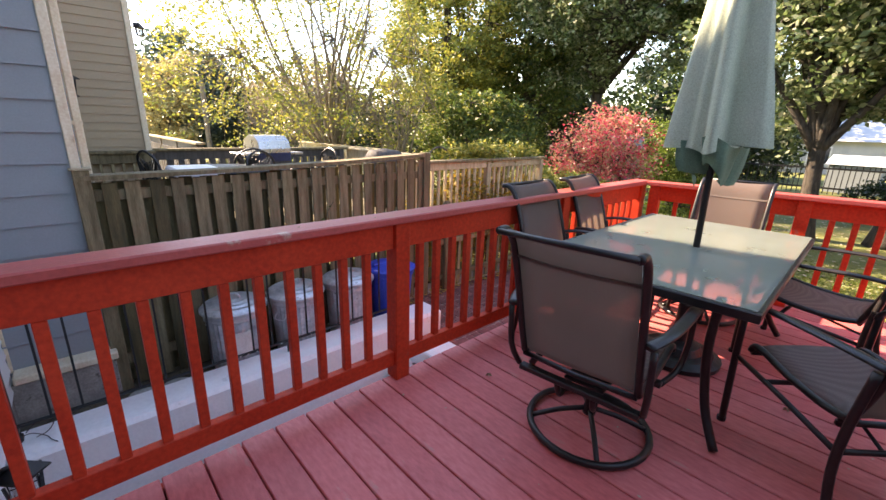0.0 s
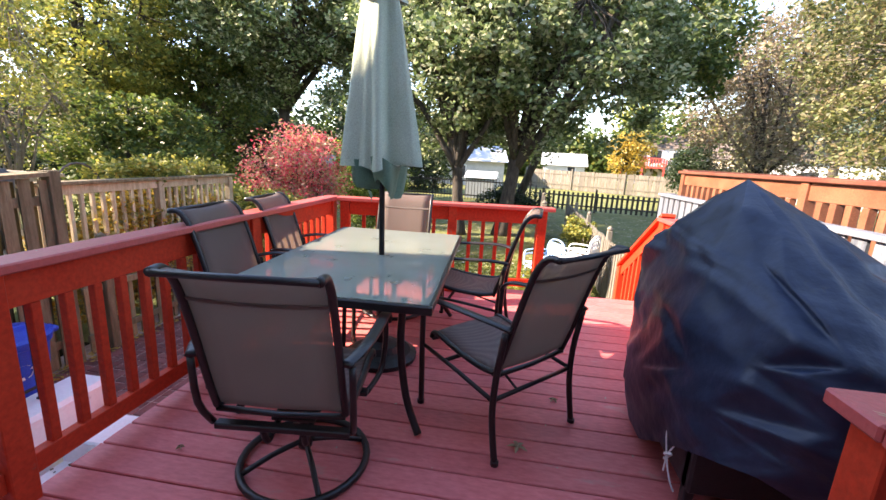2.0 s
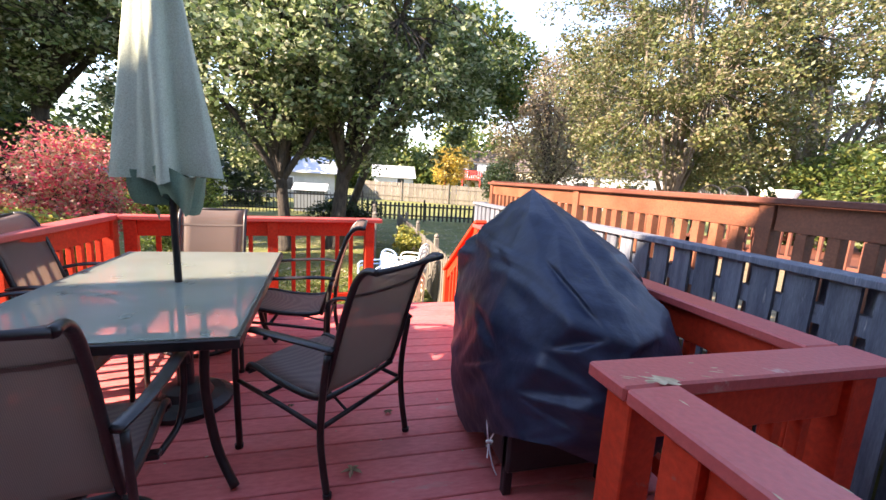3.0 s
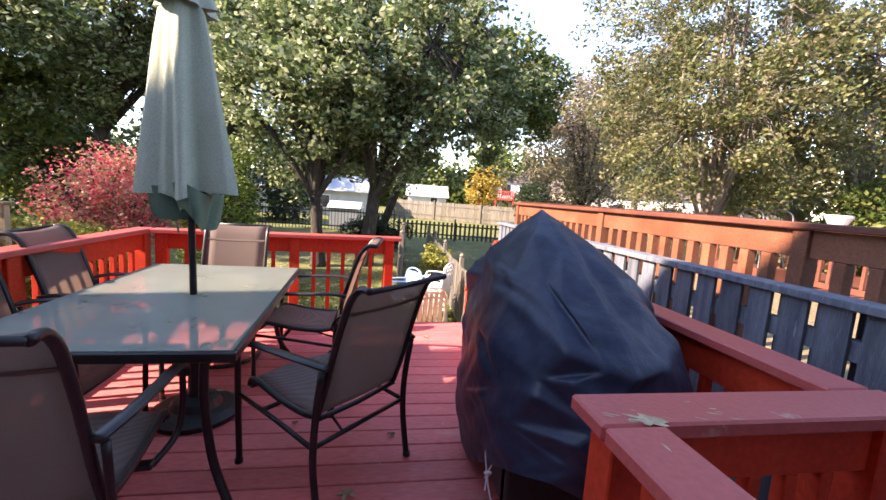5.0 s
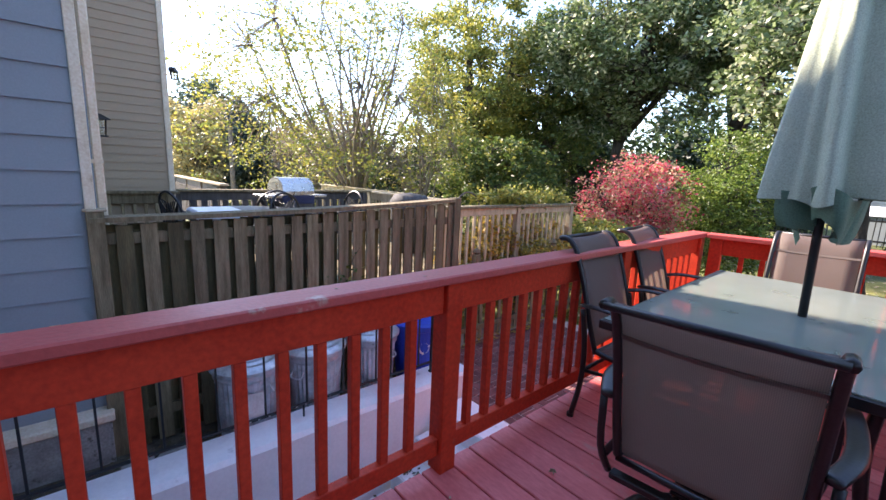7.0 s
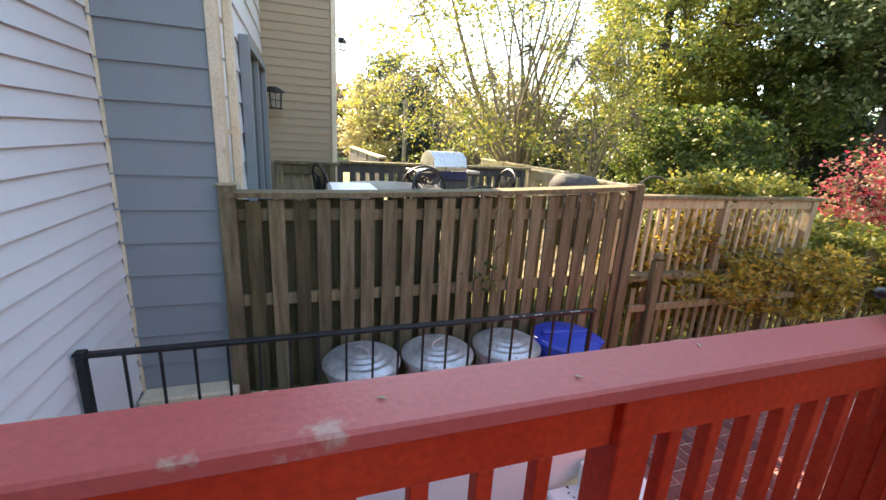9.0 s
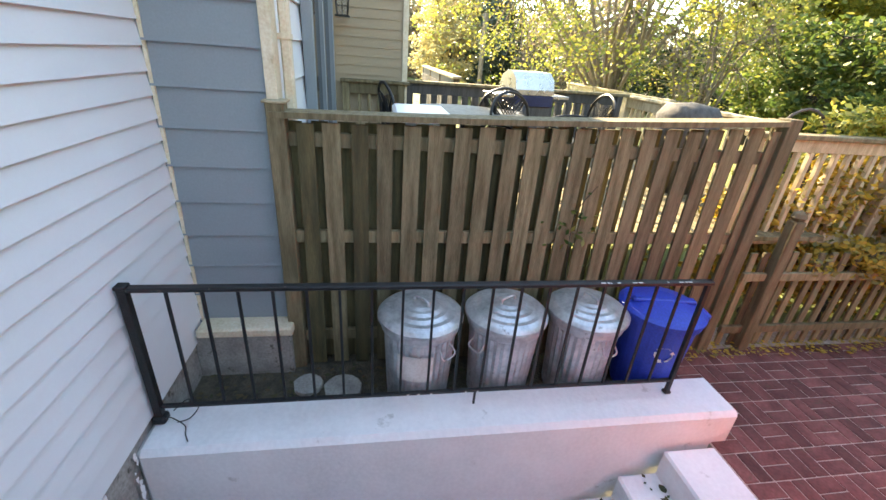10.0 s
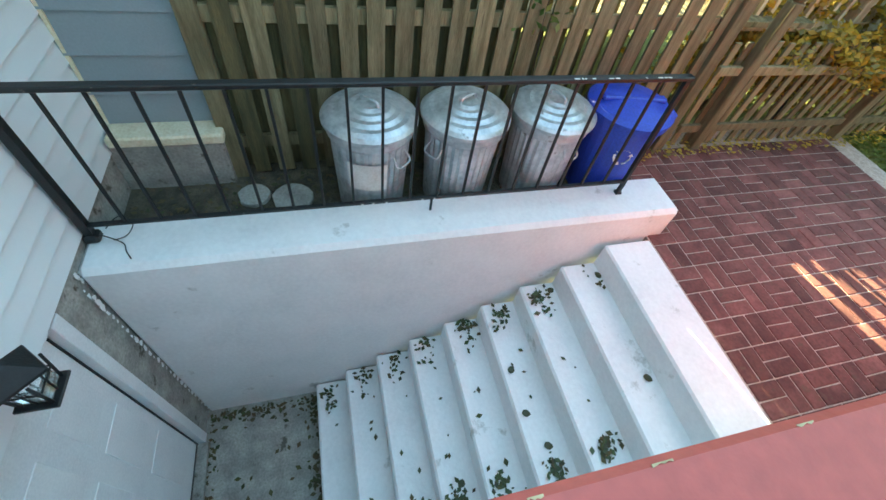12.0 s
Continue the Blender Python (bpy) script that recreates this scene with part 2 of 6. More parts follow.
def frosted():
    m, nt, b = mat_new("frosted_glass", 0.22)
    n, l = nt.nodes, nt.links
    ns = n.new("ShaderNodeTexNoise")
    ns.inputs["Scale"].default_value, ns.inputs["Detail"].default_value = 6, 8
    ramp = n.new("ShaderNodeValToRGB")
    ramp.color_ramp.elements[0].position, ramp.color_ramp.elements[1].position = 0.35, 0.7
    ramp.color_ramp.elements[0].color, ramp.color_ramp.elements[1].color = (0.36, 0.41, 0.35, 1), (0.41, 0.46, 0.40, 1)
    tc = n.new("ShaderNodeTexCoord")
    l.new(tc.outputs["Object"], ns.inputs["Vector"])
    l.new(ns.outputs["Fac"], ramp.inputs["Fac"])
    l.new(ramp.outputs["Color"], b.inputs["Base Color"])
    rr = n.new("ShaderNodeMapRange")
    rr.inputs["To Min"].default_value, rr.inputs["To Max"].default_value = 0.24, 0.34
    l.new(ns.outputs["Fac"], rr.inputs["Value"])
    l.new(rr.outputs[0], b.inputs["Roughness"])
    b.inputs["Coat Weight"].default_value = 0.25
    b.inputs["Coat Roughness"].default_value = 0.22
    g = n.new("ShaderNodeBsdfRefraction")
    g.inputs["Color"].default_value = (0.86, 0.92, 0.86, 1)
    g.inputs["Roughness"].default_value, g.inputs["IOR"].default_value = 0.25, 1.02
    mx = n.new("ShaderNodeMixShader")
    mx.inputs["Fac"].default_value = 0.58
    l.new(b.outputs[0], mx.inputs[1])
    l.new(g.outputs[0], mx.inputs[2])
    l.new(mx.outputs[0], n["Material Output"].inputs["Surface"])
    return m


def clear_glass():
    m, nt, b = mat_new("pane_glass", 0.05)
    b.inputs["Transmission Weight"].default_value = 0.9
    b.inputs["Base Color"].default_value = (0.9, 0.92, 0.9, 1)
    return m


SLING, FROST, PANE = sling_mat(), frosted(), clear_glass()
LEAF_BIG = leafy("leaf_green", [(0.045, 0.075, 0.025), (0.09, 0.14, 0.045), (0.17, 0.23, 0.09), (0.29, 0.34, 0.17), (0.46, 0.47, 0.32)], rough=0.38)
LEAF_DARK = leafy("leaf_dark", [(0.015, 0.03, 0.012), (0.03, 0.055, 0.02), (0.05, 0.08, 0.03)])
LEAF_YG = leafy("leaf_yellow_green", [(0.112, 0.15, 0.037), (0.2, 0.237, 0.05), (0.325, 0.312, 0.062), (0.45, 0.388, 0.088)])
LEAF_MID = leafy("leaf_mid", [(0.040, 0.075, 0.018), (0.072, 0.120, 0.028), (0.125, 0.175, 0.040), (0.24, 0.24, 0.06)])
LEAF_YEL = leafy("leaf_yellow", [(0.45, 0.3, 0.05), (0.6, 0.4, 0.062), (0.375, 0.275, 0.062), (0.175, 0.175, 0.062)])
LEAF_RED = leafy("leaf_red", [(0.50, 0.03, 0.07), (0.68, 0.08, 0.13), (0.62, 0.17, 0.17), (0.54, 0.29, 0.20), (0.42, 0.33, 0.17), (0.24, 0.23, 0.09)])
LEAF_PURP = leafy("leaf_russet", [(0.16, 0.12, 0.08), (0.26, 0.19, 0.13), (0.32, 0.26, 0.17), (0.15, 0.16, 0.07)])
LEAF_PALE = leafy("leaf_pale", [(0.06, 0.085, 0.028), (0.13, 0.155, 0.05), (0.23, 0.22, 0.09), (0.09, 0.13, 0.035), (0.30, 0.28, 0.16), (0.17, 0.12, 0.06)])
# far pines: needles lightened, the haze of distance is in their colour
LEAF_PINE = leafy("hazy_needles", [(0.05, 0.085, 0.07), (0.08, 0.12, 0.095), (0.12, 0.16, 0.12)], 0.2)
LEAF_GRASS = leafy("grass_blade", [(0.09, 0.13, 0.025), (0.15, 0.19, 0.04), (0.25, 0.24, 0.08)])
LEAF_DRY = leafy("fallen_leaf", [(0.05, 0.06, 0.025), (0.09, 0.08, 0.035), (0.12, 0.08, 0.04), (0.07, 0.10, 0.03)], 0.1, 0.8)
LEAF_ARB = leafy("feathery_green", [(0.05, 0.08, 0.015), (0.11, 0.18, 0.03), (0.19, 0.28, 0.05), (0.28, 0.34, 0.08)])
LEAF_WET = leafy("wet_leaf", [(0.018, 0.035, 0.010), (0.035, 0.06, 0.018), (0.06, 0.095, 0.03), (0.05, 0.035, 0.02)], 0.1, 0.5)
LEAF_TAN = leafy("pale_fallen_leaf", [(0.5, 0.42, 0.3), (0.42, 0.33, 0.2)], 0.1, 0.8)

PALEHOUSE = surf("pale_house_paint", (0.42, 0.43, 0.44), (0.50, 0.50, 0.50), 0.6, scale=2)
# tan yellow for the far tree, dulled to paint in the haze
LEAF_HAZE = leafy("leaf_hazy_tan_yellow", [(0.46, 0.36, 0.13), (0.55, 0.45, 0.20), (0.38, 0.33, 0.17), (0.30, 0.30, 0.16)])

# ---- mesh helpers ----


def thing(name, label, category, x=0, y=0, z=0, rz=0, group="", kind=""):
    """A top-level thing: an Empty at its base."""
    e = new(name)
    e.empty_display_size = 0.1
    e.matrix_world = pose(x, y, z, 0, 0, rz)
    return tagged(e, label, category, group, kind)


def mesh_of(bm, material, smooth=False):
    me = bpy.data.meshes.new("m")
    bmesh.ops.recalc_face_normals(bm, faces=bm.faces)
    if smooth:
        for f in bm.faces:
            f.smooth = True
    bm.to_mesh(me)
    bm.free()
    me.materials.append(material)
    return me


def put_mesh(name, me, parent, label="", at=None, kind=""):
    ob = new(name, me)
    ob.parent = parent
    if at is not None:
        ob.matrix_local = at
    return tagged(ob, label, kind=kind)


def part(name, bm, material, parent=None, label="", smooth=False, kind="", at=None):
    return put_mesh(name, mesh_of(bm, material, smooth), parent, label, at, kind)


def box(bm, x0, x1, y0, y1, z0, z1, bev=0.0, m=None):
    """A box, its edges bevelled by bev."""
    r = bmesh.ops.create_cube(bm, size=1.0)
    vs = r["verts"]
    for v in vs:
        v.co = Vector(((x0 + x1) / 2 + v.co.x * (x1 - x0), (y0 + y1) / 2 + v.co.y * (y1 - y0), (z0 + z1) / 2 + v.co.z * (z1 - z0)))
    if bev:
        es = list({e for v in vs for e in v.link_edges})
        out = bmesh.ops.bevel(bm, geom=es, offset=bev, segments=1, affect="EDGES")
        vs = list({v for f in out["faces"] for v in f.verts})
    if m is not None:
        for v in vs:
            v.co = m @ v.co
    return bm


def boxes(*rows, bev=0.0):
    bm = bmesh.new()
    for r in rows:
        box(bm, *r, bev=bev)
    return bm


def beam(bm, a, b, w, h, bev=0.003, up=(0, 0, 1)):
    """A squared timber from a to b, w wide and h high about its axis."""
    a, b = Vector(a), Vector(b)
    d = (b - a)
    L = d.length
    d.normalize()
    s = d.cross(Vector(up)).normalized()
    u = s.cross(d)
    m = Matrix.Translation(a) @ Matrix((s, d, u)).transposed().to_4x4()
    return box(bm, -w / 2, w / 2, 0, L, -h / 2, h / 2, bev, m)


def tube(bm, pts, r, seg=8, flat=1.0, close=False, taper=None):
    """A tube swept along points; flat squashes it; taper gives the radius at each point."""
    pts = [Vector(p) for p in pts]
    n = len(pts)
    rings = []
    side = None
    for i, p in enumerate(pts):
        if close:
            d = pts[(i + 1) % n] - pts[i - 1]
        else:
            d = pts[min(i + 1, n - 1)] - pts[max(i - 1, 0)]
        d.normalize()
        if side is None:
            side = d.cross(Vector((0, 0, 1)) if abs(d.z) < 0.9 else Vector((1, 0, 0))).normalized()
        else:
            side = (side - d * side.dot(d)).normalized()
        up = side.cross(d)
        rr = taper[i] if taper else r
        rings.append([bm.verts.new(p + side * math.cos(k * 2 * math.pi / seg) * rr + up * math.sin(k * 2 * math.pi / seg) * rr * flat) for k in range(seg)])
    for i in range(n if close else n - 1):
        a, b = rings[i], rings[(i + 1) % n]
        for k in range(seg):
            bm.faces.new((a[k], a[(k + 1) % seg], b[(k + 1) % seg], b[k]))
    if not close:
        bm.faces.new(rings[0][::-1])
        bm.faces.new(rings[-1])
    return bm


def smooth_line(pts, n=4):
    """Points of a smooth curve through pts."""
    p = [Vector(q) for q in pts]
    out = []
    for i in range(len(p) - 1):
        a, b, c, d = p[max(i - 1, 0)], p[i], p[i + 1], p[min(i + 2, len(p) - 1)]
        for k in range(n):
            t = k / n
            out.append(0.5 * ((2 * b) + (c - a) * t + (2 * a - 5 * b + 4 * c - d) * t * t + (3 * b - a - 3 * c + d) * t ** 3))
    return out + [p[-1]]


def lathe(bm, profile, seg=24, x=0, y=0, wobble=0.0, ribs=0):
    """A body of revolution from (radius, z) rows, with optional ribs."""
    rings = []
    for r, z in profile:
        ring = []
        for k in range(seg):
            a = k * 2 * math.pi / seg
            rr = r * (1 + wobble * noise.noise(Vector((math.cos(a) * 2, math.sin(a) * 2, z * 3))))
            if ribs and k % 2:
                rr -= ribs
            ring.append(bm.verts.new((x + rr * math.cos(a), y + rr * math.sin(a), z)))
        rings.append(ring)
    for a, b in zip(rings, rings[1:]):
        for k in range(seg):
            bm.faces.new((a[k], a[(k + 1) % seg], b[(k + 1) % seg], b[k]))
    if profile[0][0] > 1e-4:
        bm.faces.new(rings[0][::-1])
    if profile[-1][0] > 1e-4:
        bm.faces.new(rings[-1])
    return bm


def leaves_mesh(centres, sizes, material, rng, up=0.5, droop=0.0):
    """One mesh of many small folded leaves at the centres."""
    n = len(centres)
    c = np.asarray(centres, float)
    d1 = rng.normal(size=(n, 3))
    d1[:, 2] = d1[:, 2] * 0.6 - droop
    d1 /= np.linalg.norm(d1, axis=1)[:, None] + 1e-9
    nn = rng.normal(size=(n, 3)) + np.array([0, 0, up])
    d2 = np.cross(nn, d1)
    d2 /= np.linalg.norm(d2, axis=1)[:, None] + 1e-9
    s = np.asarray(sizes)[:, None]
    v = np.empty((n, 4, 3))
    v[:, 0], v[:, 1], v[:, 2], v[:, 3] = c - d1 * s, c + d2 * s * 0.55, c + d1 * s, c - d2 * s * 0.55
    me = bpy.data.meshes.new("leaves")
    me.vertices.add(n * 4)
    me.vertices.foreach_set("co", v.ravel())
    me.loops.add(n * 4)
    me.loops.foreach_set("vertex_index", np.arange(n * 4))
    me.polygons.add(n)
    me.polygons.foreach_set("loop_start", np.arange(n) * 4)
    me.polygons.foreach_set("loop_total", np.full(n, 4))
    me.update()
    me.materials.append(material)
    return me


# ---- ground ----
GZ = -0.95


def ground_height(x, y):
    """The yard: level by the house, rising gently far off."""
    return GZ + 0.05 * noise.noise(Vector((x * 0.25, y * 0.25, 0))) + max(0.0, min(1.0, (y - 9) / 25)) * 0.35


bm = bmesh.new()
xs = [-900, -300, -120, -60] + list(np.arange(-30, 31, 1.5)) + [60, 120, 300, 900]
ys = [-900, -300, -60, -20, -5, 0.3] + list(np.arange(1.5, 40, 1.5)) + [60, 120, 300, 900]
PIT = (-1.45, 0.0, 0.0, 3.3)
grid = {}
for i, gx in enumerate(xs):
    for j, gy in enumerate(ys):
        grid[i, j] = bm.verts.new((gx, gy, ground_height(gx, gy)))
for i in range(len(xs) - 1):
    for j in range(len(ys) - 1):
        if xs[i + 1] > -1.6 and xs[i] < 1.5 and ys[j + 1] > -5 and ys[j] < 3.1:
            continue
        bm.faces.new((grid[i, j], grid[i + 1, j], grid[i + 1, j + 1], grid[i, j + 1]))
tagged(part("ground", bm, GRASS, smooth=True), "yellow-green autumn lawn with bare patches", "lawn", kind="structure")

bm = boxes((-2.7, -1.80, 0.0, 3.35, -1.0, -0.87))
tagged(part("gravel_strip", bm, DIRT), "dark bare soil behind the stairwell wall", "ground", kind="structure")
bm = boxes((-2.7, 0.2, 3.35, 6.2, -1.0, -0.875))
patio = tagged(part("pavement", bm, SAND), "pale sand bed under the brick patio", "patio", kind="structure")

# ---- stairwell ----
RISE, TREAD = 0.1985, 0.259
bm = bmesh.new()
box(bm, -1.845, -1.45, 0.0, 3.50, -2.8, -0.63, 0.03)
for v in bm.verts:
    if v.co.y > 3.3 and v.co.z < -1.0:
        v.co.y = 3.40
    if v.co.x > -1.6 and v.co.z > -1:
        v.co.x -= 0.045
tagged(part("wall_stairwell", bm, WHITEPAINT), "white painted masonry wall of the basement stairwell", "wall", kind="structure")
bm = boxes((0.005, 0.30, 0.03, 3.3, -2.8, -0.33), bev=0.02)
tagged(part("wall_stairwell_inner", bm, WHITEPAINT), "white painted masonry wall under the deck edge", "wall", kind="structure")
steps = tagged(new("steps"), "white painted basement steps strewn with dead leaves", "steps", kind="structure")
for i in range(9):
    z = -0.85 - i * RISE
    y1 = 3.34 if i == 0 else 3.34 - 0.36 - (i - 1) * TREAD
    y0 = 2.98 if i == 0 else y1 - TREAD
    bm = bmesh.new()
    box(bm, -1.445, 0.0, y0, y1 if i == 0 else y1 + 0.03, z - RISE - 0.02, z, 0.014)
    part("step", bm, WHITEPAINT, steps)
bm = boxes((-1.46, 0.02, -0.05, 1.0, -2.9, -2.638))
tagged(part("floor_landing", bm, CONCRETE), "grey damp concrete landing at the basement door", "floor", kind="structure")
bm = boxes((-1.46, 0.02, -0.05, 3.4, -3.1, -2.9))
tagged(part("floor_stairwell", bm, CONCRETE), "concrete slab under the steps", "floor", kind="structure")

R3 = random.Random(12)
bm = bmesh.new()
for k in range(34):
    z = -0.62 - 2.0 * (k / 34) ** 1.3
    a = R3.uniform(0.008, 0.022)
    cx = -1.462 - (0.03 if z > -0.7 else 0) + R3.uniform(-0.006, 0.008)
    ring = [bm.verts.new((cx + 0.012 + a * math.cos(q * 1.05) * R3.uniform(0.5, 1.2), 0.024 + R3.uniform(0, 0.006), z + a * 1.6 * math.sin(q * 1.05) * R3.uniform(0.5, 1.2))) for q in range(6)]
    bm.faces.new(ring)
flakes = tagged(part("trim_flaking_edge", bm, WHITEPAINT), "flaking white paint where the wall meets the house", "paint", kind="structure")
wire = thing("loose_wire", "thin black wire curled at the foot of the iron railing", "wire", -1.70, 0.14, -0.625)
bm = bmesh.new()
tube(bm, smooth_line([(0.0, -0.06, 0.03), (0.03, -0.01, 0.045), (0.05, 0.05, 0.008), (0.10, 0.07, 0.003), (0.15, 0.10, 0.003)], 4), 0.003, 5)
tube(bm, smooth_line([(-0.06, -0.05, 0.01), (-0.09, 0.02, 0.06), (-0.05, 0.09, 0.05), (0.0, 0.06, 0.012), (0.02, 0.0, 0.004)], 4), 0.003, 5)
part("strand", bm, BLACKIRON, wire)

# ---- house ----


def siding_wall(name, label, material, x0, x1, z0, z1, lap, m, depth=0.014):
    """Lap siding from x0 to x1 in the plane y=0 facing +y, moved by m; each course a board of its own."""
    wall = tagged(new(name), label, "wall", kind="structure")
    wall.matrix_world = m
    n = int(math.ceil((z1 - z0) / lap))
    bm = bmesh.new()
    L = x1 - x0
    prof = [(-0.03, 0), (depth, 0), (depth - 0.002, 0.012), (0.002, lap), (-0.03, lap)]
    a = [bm.verts.new((0, y, z)) for y, z in prof]
    b = [bm.verts.new((L, y, z)) for y, z in prof]
    for k in range(5):
        bm.faces.new((a[k], a[(k + 1) % 5], b[(k + 1) % 5], b[k]))
    bm.faces.new(a)
    bm.faces.new(b[::-1])
    me = mesh_of(bm, material)
    for i in range(n):
        put_mesh("siding_board", me, wall, at=pose(x0, 0, z0 + i * lap))
    return wall


H = 5.6
wall = siding_wall("wall_house", "white vinyl lap siding on the house", WHITESIDE, -2.46, 0.62, -0.58, H, 0.12, pose(0, 0, 0), 0.02)
siding_wall("wall_house_right", "white vinyl lap siding beside the patio door", WHITESIDE, 2.55, 8.0, -0.58, H, 0.12, pose(0, 0, 0), 0.02)
siding_wall("wall_house_above", "white vinyl lap siding above the patio door", WHITESIDE, 0.62, 2.55, 2.15, H, 0.12, pose(0, 0, 0), 0.02)
bm = boxes((-2.44, 0.62, -0.25, -0.03, -0.5, H), (2.55, 8.0, -0.25, -0.03, -0.5, H), (0.62, 2.55, -0.25, -0.03, 2.15, H), (0.62, 2.55, -0.25, -0.03, -0.5, -0.02))
tagged(part("wall_core", bm, WHITESIDE), "sheathing behind the white siding", "wall", kind="structure")
# basement wall with its door opening
bm = boxes((-1.46, -1.27, -0.25, 0.0, -2.9, -0.5), (-0.38, 1.2, -0.25, 0.0, -2.9, -0.5), (-1.27, -0.38, -0.25, 0.0, -0.60, -0.5), (-2.46, -1.46, -0.25, 0.0, -2.9, -0.5))
tagged(part("wall_foundation", bm, CONCRETE), "rough grey concrete block foundation wall", "wall", kind="structure")
door = thing("door_basement", "white panelled metal basement door at the foot of the steps", "door", -0.79, -0.06, -2.62, kind="structure")
part("door_leaf", boxes((-0.39, 0.405, -0.02, 0.02, 0.05, 1.98), bev=0.003), WHITEDOOR, door)
for px in (-0.19, 0.20):
    for z0, z1 in ((0.25, 0.75), (0.9, 1.30), (1.42, 1.78)):
        part("door_panel", boxes((px - 0.13, px + 0.13, 0.016, 0.0235, z0, z1), bev=0.0035), WHITEDOOR, door)
part("seal", boxes((-0.40, -0.391, -0.02, 0.024, 0.03, 2.0), (-0.39, 0.405, -0.02, 0.022, 0.03, 0.049)), BLACKIRON, door)
part("door_frame", boxes((-0.478, -0.401, -0.06, 0.075, 0, 2.02), (-0.40, 0.408, -0.06, 0.05, 1.985, 2.02), bev=0.004), WHITEDOOR, door)
part("threshold", boxes((-0.40, 0.405, -0.05, 0.10, -0.005, 0.029), bev=0.004), CONCRETE, door)
bm = bmesh.new()
tube(bm, [(0, 0, 0), (0, 0.045, 0), (0, 0.075, 0)], 0.028, 12, taper=[0.032, 0.018, 0.03])
knob = part("door_knob", bm, BLACKIRON, door, smooth=True, at=pose(0.27, 0.02, 1.05))
bm = bmesh.new()
tube(bm, [(0, 0, 0), (0, 0.02, 0), (0, 0.03, 0)], 0.028, 12, taper=[0.03, 0.028, 0.015])
part("deadbolt", bm, BLACKIRON, door, smooth=True, at=pose(0.28, 0.02, 1.22))

# patio door behind the walker
pd = thing("door_patio", "white framed glass patio door", "door", 1.585, -0.08, 0.0, kind="structure")
part("door_frame", boxes((-0.96, -0.88, -0.06, 0.08, 0, 2.14), (0.88, 0.96, -0.06, 0.08, 0, 2.14), (-0.88, 0.88, -0.06, 0.08, 2.06, 2.14), (-0.88, 0.88, -0.06, 0.08, 0, 0.05), (-0.04, 0.04, -0.05, 0.07, 0.05, 2.06), bev=0.004), WHITEDOOR, pd)
part("pane", boxes((-0.88, -0.04, -0.01, 0.01, 0.05, 2.06)), GLASSBLACK, pd)
part("pane", boxes((0.04, 0.88, -0.01, 0.01, 0.05, 2.06)), GLASSBLACK, pd)

# corner trim where white meets grey, and the grey return wall
bm = boxes((-2.455, -2.44, 0.016, 0.034, -0.5, H))
tagged(part("trim_inner_corner", bm, CREAM), "thin cream corner bead between the sidings", "trim", kind="structure")
siding_wall("wall_neighbour_return", "blue-grey lap siding on the neighbour's projecting wall", GREYSIDE, -0.60, -0.005, -0.716, H, 0.218, pose(-2.46, 0, 0, 0, 0, -90), 0.022)
bm = boxes((-2.62, -2.49, 0.0, 0.60, -0.53, H))
tagged(part("wall_return_core", bm, GREYSIDE), "sheathing of the projecting wall", "wall", kind="structure")
bm = boxes((-2.56, -2.425, 0.602, 0.662, -0.56, H), bev=0.004)
tagged(part("trim_corner", bm, CREAM), "cream painted corner board", "trim", kind="structure")
bm = boxes((-2.62, -2.32, 0.0, 0.62, -1.0, -0.535), bev=0.004)
tagged(part("foundation_block", bm, CONCRETE), "rough grey concrete foundation under the projecting wall", "foundation", kind="structure")
bm = boxes((-2.45, -2.29, 0.03, 0.64, -0.53, -0.465), bev=0.01)
tagged(part("ledge", bm, CREAM), "chipped cream ledge above the foundation", "ledge", kind="structure")

dsp = thing("downspout", "cream painted downspout beside the corner board", "downspout", -2.60, 0.70, -0.6)
part("pipe", boxes((-0.035, 0.035, -0.028, 0.028, 0.0, H + 0.5), bev=0.010), CREAM, dsp)
for z in (1.9, 3.6):
    part("strap", boxes((-0.04, 0.04, -0.045, 0.031, z, z + 0.03)), CREAM, dsp)

# neighbour's wall beyond, with its sliding door and lantern
siding_wall("wall_neighbour", "pale blue-white lap siding on the neighbour's house", WHITESIDE, -5.9, -2.62, -0.9, H, 0.245, pose(0, 0.62, 0), 0.02)
bm = boxes((-5.9, -2.62, 0.3, 0.585, -0.9, H))
tagged(part("wall_neighbour_core", bm, WHITESIDE), "sheathing of the neighbour's wall", "wall", kind="structure")
nd = thing("door_neighbour", "dark glazed sliding door in a grey frame", "door", -4.4, 0.66, 0.0, kind="structure")
part("door_frame", boxes((-0.85, -0.77, -0.02, 0.06, 0, 2.1), (0.77, 0.85, -0.02, 0.06, 0, 2.1), (-0.77, 0.77, -0.02, 0.06, 2.02, 2.1), (-0.04, 0.04, -0.02, 0.05, 0.0, 2.02), bev=0.004), GREYSIDE, nd)
part("pane", boxes((-0.77, -0.04, 0.0, 0.015, 0.0, 2.02)), GLASSBLACK, nd)
part("pane", boxes((0.04, 0.77, 0.0, 0.015, 0.0, 2.02)), GLASSBLACK, nd)

